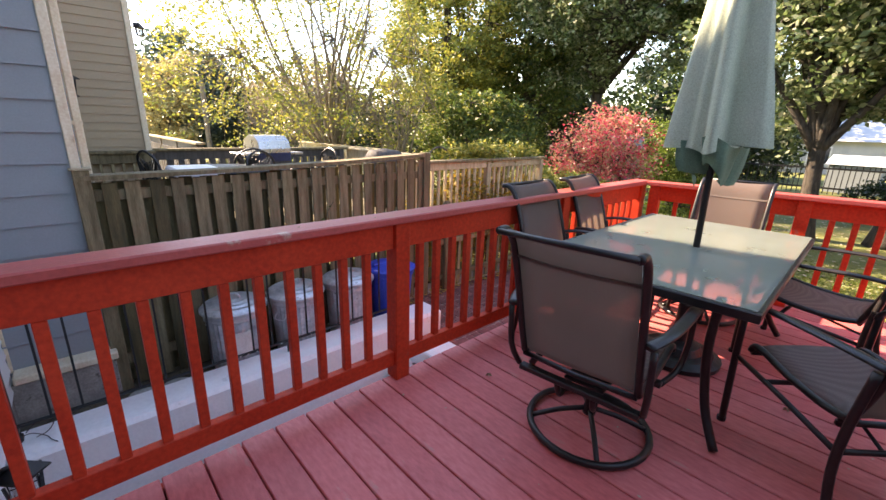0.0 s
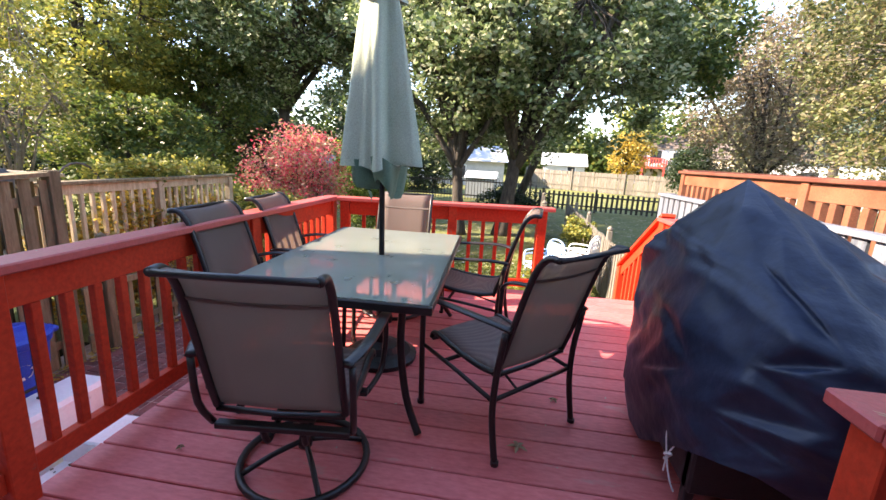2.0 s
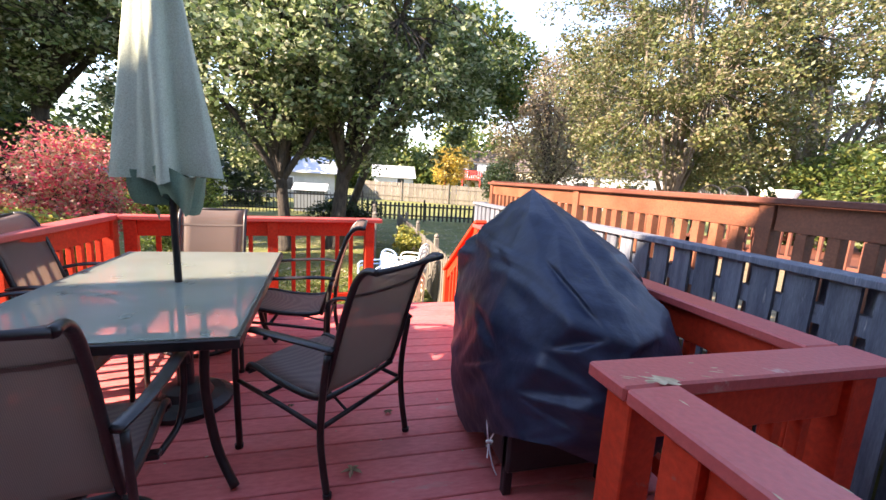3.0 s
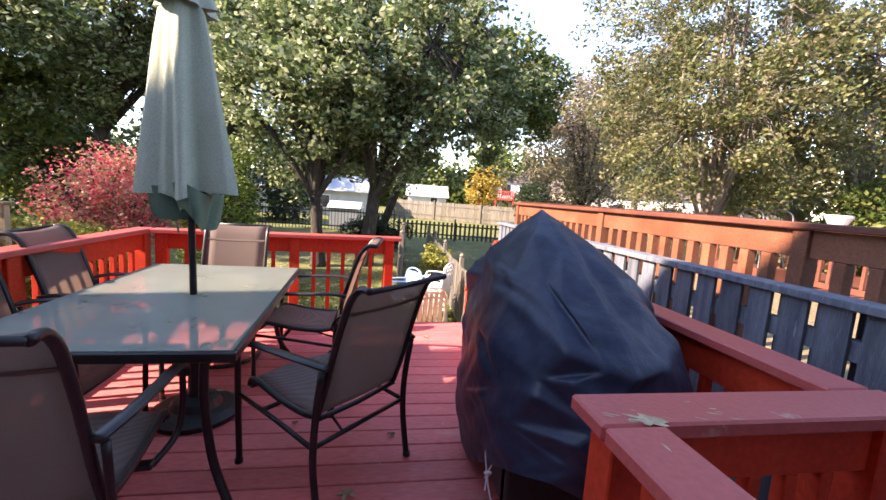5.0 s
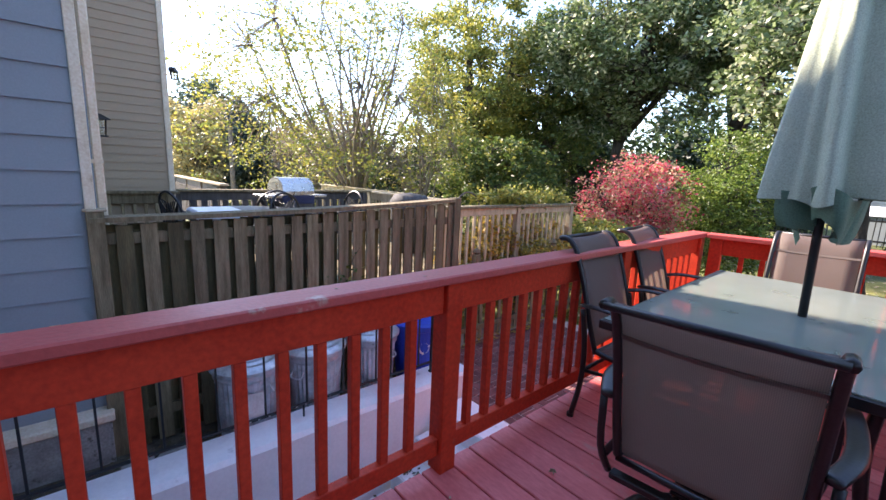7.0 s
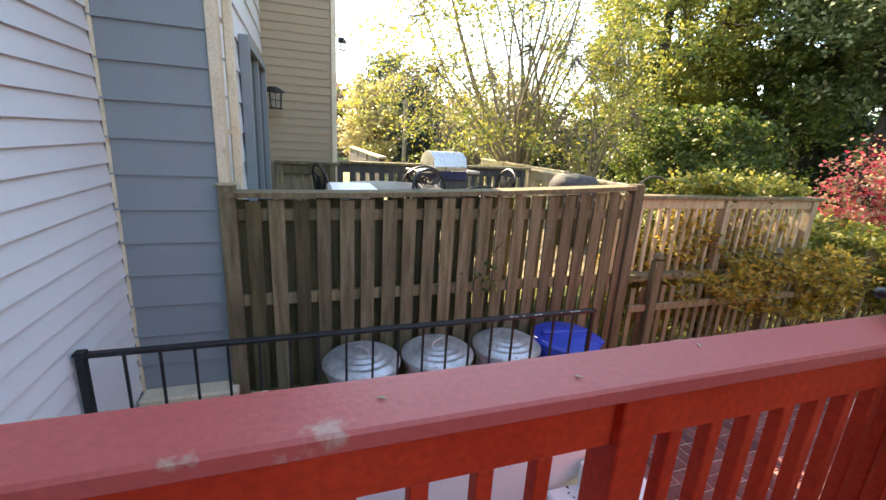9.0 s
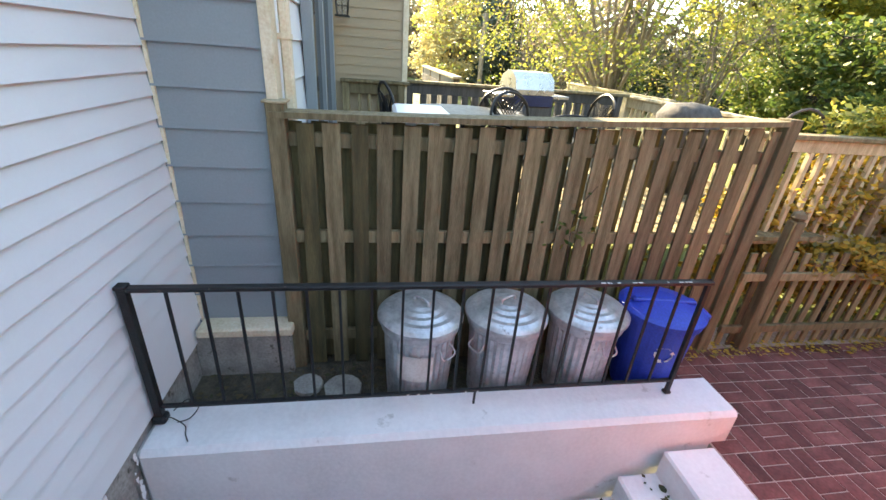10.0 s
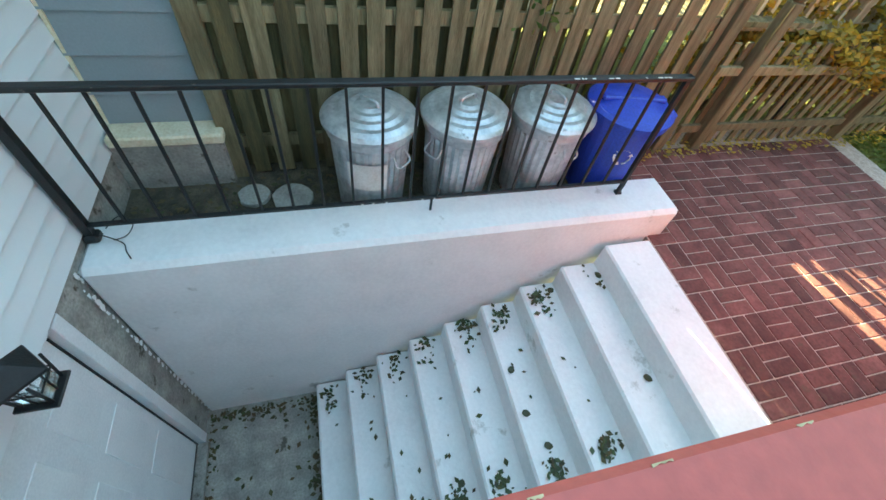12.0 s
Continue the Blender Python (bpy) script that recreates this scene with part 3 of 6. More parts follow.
siding_wall("wall_tan", "tan vinyl lap siding of the house beyond", TANSIDE, -1.55, -0.6, -0.9, 6.6, 0.11, pose(-5.9, 0, 0, 0, 0, -90))
bm = boxes((-7.4, -5.94, -6, 1.58, -0.9, 6.6))
lo, hi = ([bm.verts.new((x, y, z)) for y, z in ((-6, 6.6), (1.58, 6.6), (-2.2, 10.4))] for x in (-7.4, -5.94))
bm.faces.new(lo)
bm.faces.new(hi[::-1])
for k in range(3):
    bm.faces.new((lo[k], lo[(k + 1) % 3], hi[(k + 1) % 3], hi[k]))
tagged(part("wall_tan_core", bm, TANSIDE), "tan house wall", "wall", kind="structure")
bm = boxes((-5.95, -5.865, 1.53, 1.60, -0.9, 6.6), bev=0.004)
tagged(part("trim_tan_corner", bm, CREAM), "pale corner post of the tan house", "trim", kind="structure")
bm = bmesh.new()
beam(bm, (-6.68, 1.60, 6.56), (-6.68, -2.2, 10.5), 1.66, 0.12, 0.0)
beam(bm, (-6.68, -6.1, 6.56), (-6.68, -2.2, 10.5), 1.66, 0.12, 0.0)
for x0, x1, y0, y1, z in ((-2.8, 8.2, -6, 0.35, 5.6), (-5.7, -2.4, -6, 0.9, 5.6)):
    box(bm, x0, x1, y0, y1, z, z + 0.15)
tagged(part("roof_eaves", bm, ROOF), "brown shingled roof edges of the row", "roof", kind="structure")
bm = boxes((8.0, 8.2, -6, 0.0, -1, H), (-2.6, 8.2, -6.2, -6, -1, H))
tagged(part("wall_house_back", bm, WHITESIDE), "far walls of the house", "wall", kind="structure")

# ---- deck ----
deck = tagged(new("floor_deck"), "red painted deck of worn wooden boards with scuffs and stains", "deck", kind="structure")
BW = 0.149
nb = int(5.05 / BW)
bm = bmesh.new()
box(bm, 0, 3.39, 0.0035, BW - 0.0035, -0.036, 0, 0.004)
dm = mesh_of(bm, DECK)
for i in range(nb + 1):
    put_mesh("deck_board", dm, deck, at=pose(-0.025, 0.031 + i * BW, random.uniform(-0.0015, 0)))
bm = boxes((-0.05, -0.01, 0.03, 5.0, -0.29, -0.045), (3.26, 3.30, 0.03, 5.0, -0.29, -0.045), (-0.01, 3.26, 4.96, 5.0, -0.29, -0.045), bev=0.003)
for i in range(8):
    box(bm, 0.4 * i + 0.2, 0.4 * i + 0.24, 0.05, 4.95, -0.24, -0.045)
tagged(part("deck_frame", bm, REDRAIL), "red painted joists and rim under the deck", "deck frame", kind="structure")
bm = boxes(*[(x, x + 0.09, y, y + 0.09, -1.0, -0.29) for x in (0.35, 3.1) for y in (3.6, 4.8)])
tagged(part("deck_posts", bm, REDRAIL), "red posts carrying the deck", "deck posts", kind="structure")

BAL = {}


def baluster_mesh(h, w, material):
    key = (round(h, 3), w, material.name)
    if key not in BAL:
        bm = bmesh.new()
        box(bm, -w / 2, w / 2, -w / 2, w / 2, 0, h, 0.003)
        BAL[key] = mesh_of(bm, material)
    return BAL[key]


def railing(name, label, a, b, z0, top, material, cap_material, posts, at=None, gap=0.118, capw=0.14, post_w=0.09, bal=0.036, sub=0.085, rail_h=0.135, side=0):
    """A deck railing from a to b (x, y): posts, cap, upper and lower rail, balusters. side: +1 sets the rails on the left of the run."""
    a, b = Vector((*a, 0)), Vector((*b, 0))
    L = (b - a).length
    th = math.degrees(math.atan2((b - a).y, (b - a).x))
    r = thing(name, label, "railing", a.x, a.y, z0, th)
    h = top - z0
    for s in posts:
        part("post", boxes((s - post_w / 2, s + post_w / 2, -post_w / 2, post_w / 2, -0.002, h - 0.04), bev=0.004), material, r)
    part("cap", boxes((-0.07, L + 0.07, -capw / 2, capw / 2, h - 0.038, h), bev=0.006), cap_material, r)
    ps = sorted(posts)
    runs = [(p + post_w / 2, q - post_w / 2) for p, q in zip(ps, ps[1:])]
    for p, q in runs:
        part("upper_rail", boxes((p, q, -0.022, 0.022, h - 0.038 - rail_h, h - 0.04), bev=0.003), material, r)
        part("lower_rail", boxes((p, q, -0.022, 0.022, sub, sub + 0.085), bev=0.003), material, r)
        n = max(1, int(round((q - p) / gap)))
        bmesh_h = h - 0.04 - rail_h - (sub + 0.085)
        me = baluster_mesh(bmesh_h, bal, material)
        spots = [v for v in at if p + 0.03 < v < q - 0.03] if at else [p + (q - p) * k / n for k in range(1, n)]
        for v in spots:
            put_mesh("baluster", me, r, at=pose(v, 0, sub + 0.085))
    return r


RT = 0.93
LEFT = "red painted wooden deck railing with square balusters"
railing("deck_railing", LEFT + "", (0, 0.06), (0, 4.66), 0, RT, REDRAIL, REDCAP, [0.05, 1.71, 3.24, 4.60],
        at=[1.516 - 0.129 * k for k in range(12)] + [1.855 + 0.1225 * k for k in range(40)])
edge = bpy.data.objects["deck_railing"]
chips = random.Random(9)
for k in range(22):
    y0 = chips.uniform(0.3, 3.0)
    ln = chips.uniform(0.006, 0.03)
    bm = bmesh.new()
    pts = [(ln * u / 5 - ln / 2, 0.0, 0.0) for u in range(6)] + [(ln * u / 5 - ln / 2, -chips.uniform(0.0004, 0.0022), 0.0) for u in range(5, -1, -1)]
    f = bm.faces.new([bm.verts.new(p) for p in pts])
    up = bmesh.ops.extrude_face_region(bm, geom=[f])
    for v in up["geom"]:
        if isinstance(v, bmesh.types.BMVert):
            v.co.z += 0.0008
    part("paint_chip", bm, WORN, edge, "pale bare wood where the paint chipped", at=pose(y0 - 0.06, 0.0655, 0.93))
railing("deck_railing", LEFT + "", (0.143, 4.69), (2.17, 4.98), 0, RT, REDRAIL, REDCAP, [0.0, 1.09, 2.0], gap=0.14)
railing("deck_railing", LEFT + "", (3.24, 1.672), (3.24, 4.75), 0, RT, REDRAIL, REDCAP, [0.0, 1.5, 3.09], gap=0.12)
railing("deck_railing", LEFT + " and worn cap", (2.49, 1.53), (3.26, 1.53), 0, RT, REDRAIL, REDCAP, [0.02, 0.75], gap=0.115)
railing("deck_railing", LEFT + " and worn cap", (2.49, 0.10), (2.49, 1.386), 0, RT, REDRAIL, REDCAP, [0.05, 1.22], gap=0.115)

# ---- stairwell rail ----
ir = thing("stairwell_railing", "black iron railing with peeling paint on the white wall", "railing", -1.705, 0.05, -0.63)
part("post", boxes((-0.02, 0.02, -0.02, 0.02, -0.01, 0.84), bev=0.002), BLACKIRON, ir)
part("post", boxes((-0.013, 0.013, 3.04, 3.066, -0.01, 0.85), bev=0.002), BLACKIRON, ir)
part("post_cap", boxes((-0.026, 0.026, -0.026, 0.026, 0.84, 0.86), bev=0.004), BLACKIRON, ir)
part("base_shoe", boxes((-0.035, 0.035, -0.035, 0.035, 0.0, 0.05), bev=0.012), BLACKIRON, ir)
part("base_shoe", boxes((-0.02, 0.02, 3.03, 3.075, 0.0, 0.02), bev=0.004), BLACKIRON, ir)
part("handrail", boxes((-0.022, 0.022, 0.02, 3.075, 0.825, 0.85), bev=0.005), BLACKIRON, ir)
part("lower_rail", boxes((-0.013, 0.013, 0.02, 3.04, 0.10, 0.115), bev=0.002), BLACKIRON, ir)
part("support_pin", boxes((-0.006, 0.006, 1.74, 1.752, -0.005, 0.10)), BLACKIRON, ir)
bme = mesh_of(boxes((-0.0065, 0.0065, -0.0065, 0.0065, 0.115, 0.826)), BLACKIRON)
for k in range(1, 19):
    put_mesh("baluster", bme, ir, at=pose(0, 0.02 + 3.03 * k / 19, 0))

rp = random.Random(44)
for k in range(20):
    y = rp.uniform(2.35, 3.03) if k % 3 else rp.uniform(0.3, 3.0)
    w, ln = rp.uniform(0.002, 0.006), rp.uniform(0.003, 0.016)
    if k % 3:
        part("paint_chip", boxes((0.016 - w, 0.0225, y - ln, y + ln, 0.8502, 0.8512)), WHITELABEL, ir, "bare pale chip in the black paint")
    else:
        part("paint_chip", boxes((0.0128, 0.0138, y - ln * 0.5, y + ln * 0.5, 0.103, 0.111)), WHITELABEL, ir, "bare pale chip in the black paint")

# ---- privacy fence by the cans ----
pf = thing("privacy_fence", "weathered grey-brown shadowbox fence with sagging top cap", "fence", -2.40, 0.0, -0.88)
rng = random.Random(4)
part("post", boxes((-0.08, 0.03, 0.60, 0.70, 0, 1.86), bev=0.005), WEATHER, pf)
part("post", boxes((-0.07, 0.04, 3.92, 4.02, 0, 1.935), bev=0.005), WEATHER, pf)
part("post_cap", boxes((-0.09, 0.04, 0.585, 0.715, 1.86, 1.875), bev=0.004), PALE_SUNLIT_WOOD, pf)
for z in (0.22, 1.0, 1.62):
    part("rail", boxes((-0.055, -0.018, 0.70, 3.92, z, z + 0.085), bev=0.003), WEATHER, pf)
bm = bmesh.new()
rings = []
for k in range(23):
    u = k / 22
    y, z = 0.62 + 3.3 * u, 1.80 - 0.02 * math.sin(math.pi * u) + 0.105 * u
    rings.append([bm.verts.new((x, y, z + dz)) for x, dz in ((-0.105, -0.017), (0.045, -0.017), (0.047, 0.017), (-0.103, 0.02))])
for a, b in zip(rings, rings[1:]):
    for k in range(4):
        bm.faces.new((a[k], a[(k + 1) % 4], b[(k + 1) % 4], b[k]))
bm.faces.new(rings[0])
bm.faces.new(rings[-1])
part("top_cap", bm, WEATHER, pf)
for k in range(-1, 21):
    y = 0.795 + 0.155 * k
    w = 0.098 + rng.uniform(-0.006, 0.006)
    top = 1.76 - 0.015 * math.sin(math.pi * k / 21) + 0.105 * k / 21
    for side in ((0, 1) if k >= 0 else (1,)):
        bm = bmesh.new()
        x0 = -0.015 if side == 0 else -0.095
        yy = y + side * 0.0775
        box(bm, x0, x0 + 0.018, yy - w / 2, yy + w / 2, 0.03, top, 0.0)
        # back boards all darkened to paint the shade in the gaps; some front ones mossy
        part("board", bm, MOSSY_SHADED if side or (k < 4 and rng.random() < 0.7) else WEATHER, pf, at=pose(0, 0, 0, rng.uniform(-0.25, 0.25)))

# ---- low picket fences ----


def picket_fence(name, label, a, b, z0, h, mat, pitch=0.13, w=0.07, posts=(), pointed=True, post_h=None, rails=(0.2, 0.7), seed=1):
    a, b = Vector((*a, 0)), Vector((*b, 0))
    L = (b - a).length
    f = thing(name, label, "fence", a.x, a.y, z0, math.degrees(math.atan2((b - a).y, (b - a).x)))
    r = random.Random(seed)
    bm = bmesh.new()
    pts = [(-w / 2, 0), (w / 2, 0), (w / 2, h - w * 0.6), (0, h), (-w / 2, h - w * 0.6)] if pointed else [(-w / 2, 0), (w / 2, 0), (w / 2, h), (-w / 2, h)]
    lo = [bm.verts.new((x, 0.02, z + 0.03)) for x, z in pts]
    hi = [bm.verts.new((x, 0.038, z + 0.03)) for x, z in pts]
    bm.faces.new(lo)
    bm.faces.new(hi[::-1])
    for k in range(len(pts)):
        bm.faces.new((lo[k], lo[(k + 1) % len(pts)], hi[(k + 1) % len(pts)], hi[k]))
    me = mesh_of(bm, mat)
    n = int(L / pitch)
    for k in range(n):
        put_mesh("picket", me, f, at=pose((k + 0.5) * pitch, r.uniform(-0.003, 0.003), r.uniform(-0.015, 0.015), 0, r.uniform(-1.2, 1.2)))
    for z in rails:
        part("rail", boxes((0, L, -0.018, 0.018, h * z, h * z + 0.07), bev=0.003), mat, f)
    for s in posts:
        ph = post_h or h + 0.12
        bm = boxes((s - 0.045, s + 0.045, -0.065, 0.025, -0.05, ph), bev=0.008)
        lathe(bm, [(0.03, ph - 0.005), (0.055, ph + 0.03), (0.04, ph + 0.06), (0.0, ph + 0.09)], 8, s, -0.02)
        part("post", bm, mat, f)
    return f


picket_fence("picket_fence", "weathered low picket fence overgrown with vines", (-2.42, 4.12), (-2.42, 9.6), -0.92, 0.92, WEATHER, 0.125, 0.055, [0.25, 1.92, 3.6, 5.25], False, 1.25, (0.22, 0.78), 3)

# ---- the neighbour's deck beyond the fence ----
deck2 = tagged(new("floor_neighbour_deck"), "weathered grey wooden deck of the neighbour", "deck", kind="structure")
for k in range(29):
    bm = bmesh.new()
    box(bm, -6.2, -2.62, 0.68 + k * 0.149, 0.68 + k * 0.149 + 0.142, 0.06, 0.10)
    part("deck_board", bm, WEATHER, deck2)
NR = "weathered wooden deck railing of the neighbour"
# these two stand in the sun, which is painted in by the paler wood
railing("neighbour_railing", NR + " coloured pale as in sun", (-6.2, 5.05), (-3.7, 5.05), 0, 0.92, PALE_SUNLIT_WOOD, PALE_SUNLIT_WOOD, [0.0, 1.25, 2.46], gap=0.14)
railing("neighbour_railing", NR + " coloured pale as in sun", (-2.75, 4.1), (-2.75, 7.0), -0.1, 0.92, PALE_SUNLIT_WOOD, WEATHER, [0.0, 1.45, 2.86], gap=0.125, rail_h=0.10, bal=0.038)
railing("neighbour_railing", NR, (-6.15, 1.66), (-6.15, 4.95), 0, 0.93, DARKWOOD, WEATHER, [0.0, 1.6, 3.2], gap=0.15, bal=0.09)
railing("neighbour_railing", NR, (-5.8, 0.80), (-5.8, 1.56), 0, 0.92, WEATHER, WEATHER, [0.0, 0.72], gap=0.12)
railing("neighbour_railing", NR + " on the deck beyond", (-11.5, 2.4), (-6.6, 2.4), 0, 1.0, DARKWOOD, PALE_SUNLIT_WOOD, [0.0, 1.6, 3.2, 4.85], gap=0.15, bal=0.09)
railing("neighbour_railing", NR + " on the deck beyond", (-11.0, 6.2), (-6.8, 6.2), 0, 0.85, PALE_SUNLIT_WOOD, PALE_SUNLIT_WOOD, [0.0, 1.4, 2.8, 4.15], gap=0.14)

arch = thing("garden_arch", "thin dark metal hoop behind the tall railing", "arch", -2.95, 4.45, 0.1)
bm = bmesh.new()
tube(bm, [(0, 0.0, 0.0), (0, 0.0, 0.75)] + [(0, 0.24 - 0.24 * math.cos(k * math.pi / 10), 0.75 + 0.24 * math.sin(k * math.pi / 10)) for k in range(1, 10)] + [(0, 0.48, 0.75), (0, 0.48, 0.0)], 0.012, 6)
part("hoop", bm, DARKWOOD, arch)

# neighbour's gas grill
ng = thing("gas_grill", "stainless gas grill with domed lid on the neighbour's deck", "grill", -5.42, 3.12, 0.10, -80)
part("cart", boxes((-0.26, 0.26, -0.22, 0.22, 0.08, 0.72), bev=0.01), DARKWOOD, ng)
bm = bmesh.new()
prof = [(-0.24, 0.80), (-0.25, 0.90), (-0.19, 1.01), (-0.06, 1.07), (0.09, 1.06), (0.20, 0.98), (0.24, 0.86), (0.24, 0.80)]
a = [bm.verts.new((-0.27, y, z)) for y, z in prof]
b = [bm.verts.new((0.27, y, z)) for y, z in prof]
for k in range(len(prof)):
    bm.faces.new((a[k], a[(k + 1) % len(prof)], b[(k + 1) % len(prof)], b[k]))
bm.faces.new(a)
bm.faces.new(b[::-1])
part("lid", bm, STEEL, ng, "brushed stainless lid")
part("side_shelf", boxes((0.28, 0.52, -0.22, 0.22, 0.76, 0.80), bev=0.006), STEEL, ng)
part("side_shelf", boxes((-0.52, -0.28, -0.22, 0.22, 0.76, 0.80), bev=0.006), STEEL, ng)
part("firebox", boxes((-0.27, 0.27, -0.24, 0.24, 0.66, 0.795), bev=0.006), BLUEBIN_DARK, ng)
bm = bmesh.new()
tube(bm, [(-0.2, -0.29, 0.88), (0.2, -0.29, 0.88)], 0.012, 8)
part("lid_handle", bm, STEEL, ng)
for wx in (-0.22, 0.22):
    bm = bmesh.new()
    tube(bm, [(wx - 0.02, -0.2, 0.07), (wx + 0.02, -0.2, 0.07)], 0.07, 14)
    part("wheel", bm, BLACKIRON, ng)


def cast_chair(x, y, rz):
    c = thing("patio_chair", "black cast metal chair with an open lattice back", "chair", x, y, 0.10, rz, group="cast metal chairs on the neighbour's deck")
    bm = bmesh.new()
    arch = smooth_line([(-0.24, -0.22, 0.42), (-0.25, -0.26, 0.72), (-0.18, -0.29, 0.86), (0, -0.30, 0.92), (0.18, -0.29, 0.86), (0.25, -0.26, 0.72), (0.24, -0.22, 0.42)], 4)
    tube(bm, arch, 0.014, 6)
    part("back_frame", bm, BLACKIRON, c)
    bm = bmesh.new()
    for k in range(-4, 5):
        u = k * 0.055
        tube(bm, [(max(-0.24, u - 0.2), -0.235, 0.45), (min(0.22, u + 0.18), -0.285, 0.84 - abs(u) * 0.25)], 0.006, 4)
        tube(bm, [(min(0.24, u + 0.2), -0.235, 0.45), (max(-0.22, u - 0.18), -0.285, 0.84 - abs(u) * 0.25)], 0.006, 4)
    part("lattice", bm, BLACKIRON, c)
    part("seat", boxes((-0.25, 0.25, -0.22, 0.25, 0.40, 0.43), bev=0.01), BLACKIRON, c)
    for sx in (-0.22, 0.22):
        for sy in (-0.2, 0.22):
            bm = bmesh.new()
            tube(bm, smooth_line([(sx, sy, 0.41), (sx * 1.05, sy, 0.2), (sx * 1.2, sy * 1.15, 0.0)], 3), 0.013, 6)
            part("leg", bm, BLACKIRON, c)
        bm = bmesh.new()
        tube(bm, smooth_line([(sx * 1.15, -0.24, 0.66), (sx * 1.25, 0.0, 0.66), (sx * 1.2, 0.2, 0.6), (sx * 1.1, 0.22, 0.42)], 3), 0.013, 6)
        part("armrest", bm, BLACKIRON, c)
    return c


for x, y, rz in ((-4.55, 2.45, 100), (-4.1, 1.55, 15), (-3.5, 2.55, -60), (-4.2, 3.3, 180)):
    cast_chair(x, y, rz)
nt = thing("patio_table", "round black metal table on the neighbour's deck", "table", -3.75, 2.0, 0.10)
bm = bmesh.new()
lathe(bm, [(0.55, 0.70), (0.56, 0.715), (0.55, 0.73), (0.0, 0.73)], 28)
part("tabletop", bm, BLACKIRON, nt)
bm = bmesh.new()
lathe(bm, [(0.22, 0.0), (0.20, 0.03), (0.03, 0.06), (0.03, 0.70)], 12)
part("pedestal", bm, BLACKIRON, nt)
bx = thing("storage_box", "low dark box with a white lid beside the fence", "box", -3.0, 1.52, 0.10)
part("body", boxes((-0.25, 0.25, -0.18, 0.18, 0.0, 0.74), bev=0.01), DARKWOOD, bx)
part("lid", boxes((-0.28, 0.28, -0.20, 0.20, 0.74, 0.82), bev=0.02), WHITEPLASTIC, bx, "white plastic lid")
cv = thing("covered_bin", "dark round covered bin on the neighbour's deck", "bin", -4.0, 4.45, 0.10)
bm = bmesh.new()
lathe(bm, [(0.26, 0.0), (0.30, 0.6), (0.32, 0.78), (0.25, 0.88), (0.0, 0.92)], 18)
part("body", bm, DARKWOOD, cv, smooth=True)


def wall_lantern(name, label, m, s=1.0, block=None, group=""):
    """A lantern on a wall facing +y in its own frame."""
    L = thing(name, label, "lantern")
    L.matrix_world = m
    if block:
        bm = bmesh.new()
        a = [bm.verts.new((0.115 * s * math.cos(k * math.pi / 4 + 0.39), 0, 0.115 * s * math.sin(k * math.pi / 4 + 0.39))) for k in range(8)]
        b = [bm.verts.new((0.105 * s * math.cos(k * math.pi / 4 + 0.39), 0.035, 0.105 * s * math.sin(k * math.pi / 4 + 0.39))) for k in range(8)]
        for k in range(8):
            bm.faces.new((a[k], a[(k + 1) % 8], b[(k + 1) % 8], b[k]))
        bm.faces.new(b[::-1])
        bm.faces.new(a)
        part("mounting_block", bm, block, L, "octagonal amber wooden block")
        part("backing_plate", boxes((-0.045, 0.045, 0.034, 0.045, -0.06, 0.06), bev=0.003), WHITEPLASTIC, L, "chipped white plate")
    bm = bmesh.new()
    tube(bm, [(0, 0.03, 0), (0, 0.06, 0), (0, 0.075, 0)], 0.05 * s, 14, taper=[0.055 * s, 0.05 * s, 0.02 * s])
    part("wall_plate", bm, BLACKIRON, L, smooth=True)
    bm = bmesh.new()
    tube(bm, smooth_line([(0, 0.06, 0), (0, 0.10 * s, 0.03), (0, 0.14 * s, 0.02), (0, 0.155 * s, -0.01)], 3), 0.011, 8)
    part("arm", bm, BLACKIRON, L)
    y = 0.155 * s
    bm = bmesh.new()
    lathe(bm, [(0.115 * s, -0.03), (0.112 * s, -0.02), (0.03 * s, 0.035), (0.0, 0.045)], 4, 0, y)
    part("roof", bm, BLACKIRON, L)
    for sx in (-1, 1):
        for sy in (-1, 1):
            bm = bmesh.new()
            beam(bm, (sx * 0.066 * s, y + sy * 0.066 * s, -0.03), (sx * 0.052 * s, y + sy * 0.052 * s, -0.20 * s), 0.010, 0.010, 0)
            part("cage_bar", bm, BLACKIRON, L)
    for k in range(4):
        c, d = math.cos(k * math.pi / 2), math.sin(k * math.pi / 2)
        for p0, p1 in (((c * 0.066 * s, y + d * 0.066 * s, -0.03), (c * 0.052 * s, y + d * 0.052 * s, -0.20 * s)),
                       ((c * 0.059 * s - d * 0.059 * s, y + d * 0.059 * s + c * 0.059 * s, -0.115 * s), (c * 0.059 * s + d * 0.059 * s, y + d * 0.059 * s - c * 0.059 * s, -0.115 * s))):
            bm = bmesh.new()
            beam(bm, p0, p1, 0.005, 0.005, 0)
            part("muntin", bm, BLACKIRON, L)
    part("base", boxes((-0.075 * s, 0.075 * s, y - 0.075 * s, y + 0.075 * s, -0.215 * s, -0.20 * s), bev=0.003), BLACKIRON, L)
    g = part("pane", boxes((-0.05 * s, 0.05 * s, y - 0.05 * s, y + 0.05 * s, -0.195 * s, -0.04)), PANE, L)
    return L


wall_lantern("wall_lantern", "black square wall lantern on an octagonal wooden block", pose(-0.836, 0.018, -0.262), 0.92, OAKBLOCK)
wall_lantern("wall_lantern", "black wall lantern on the neighbour's pale siding", pose(-5.55, 0.63, 1.84), 1.1)
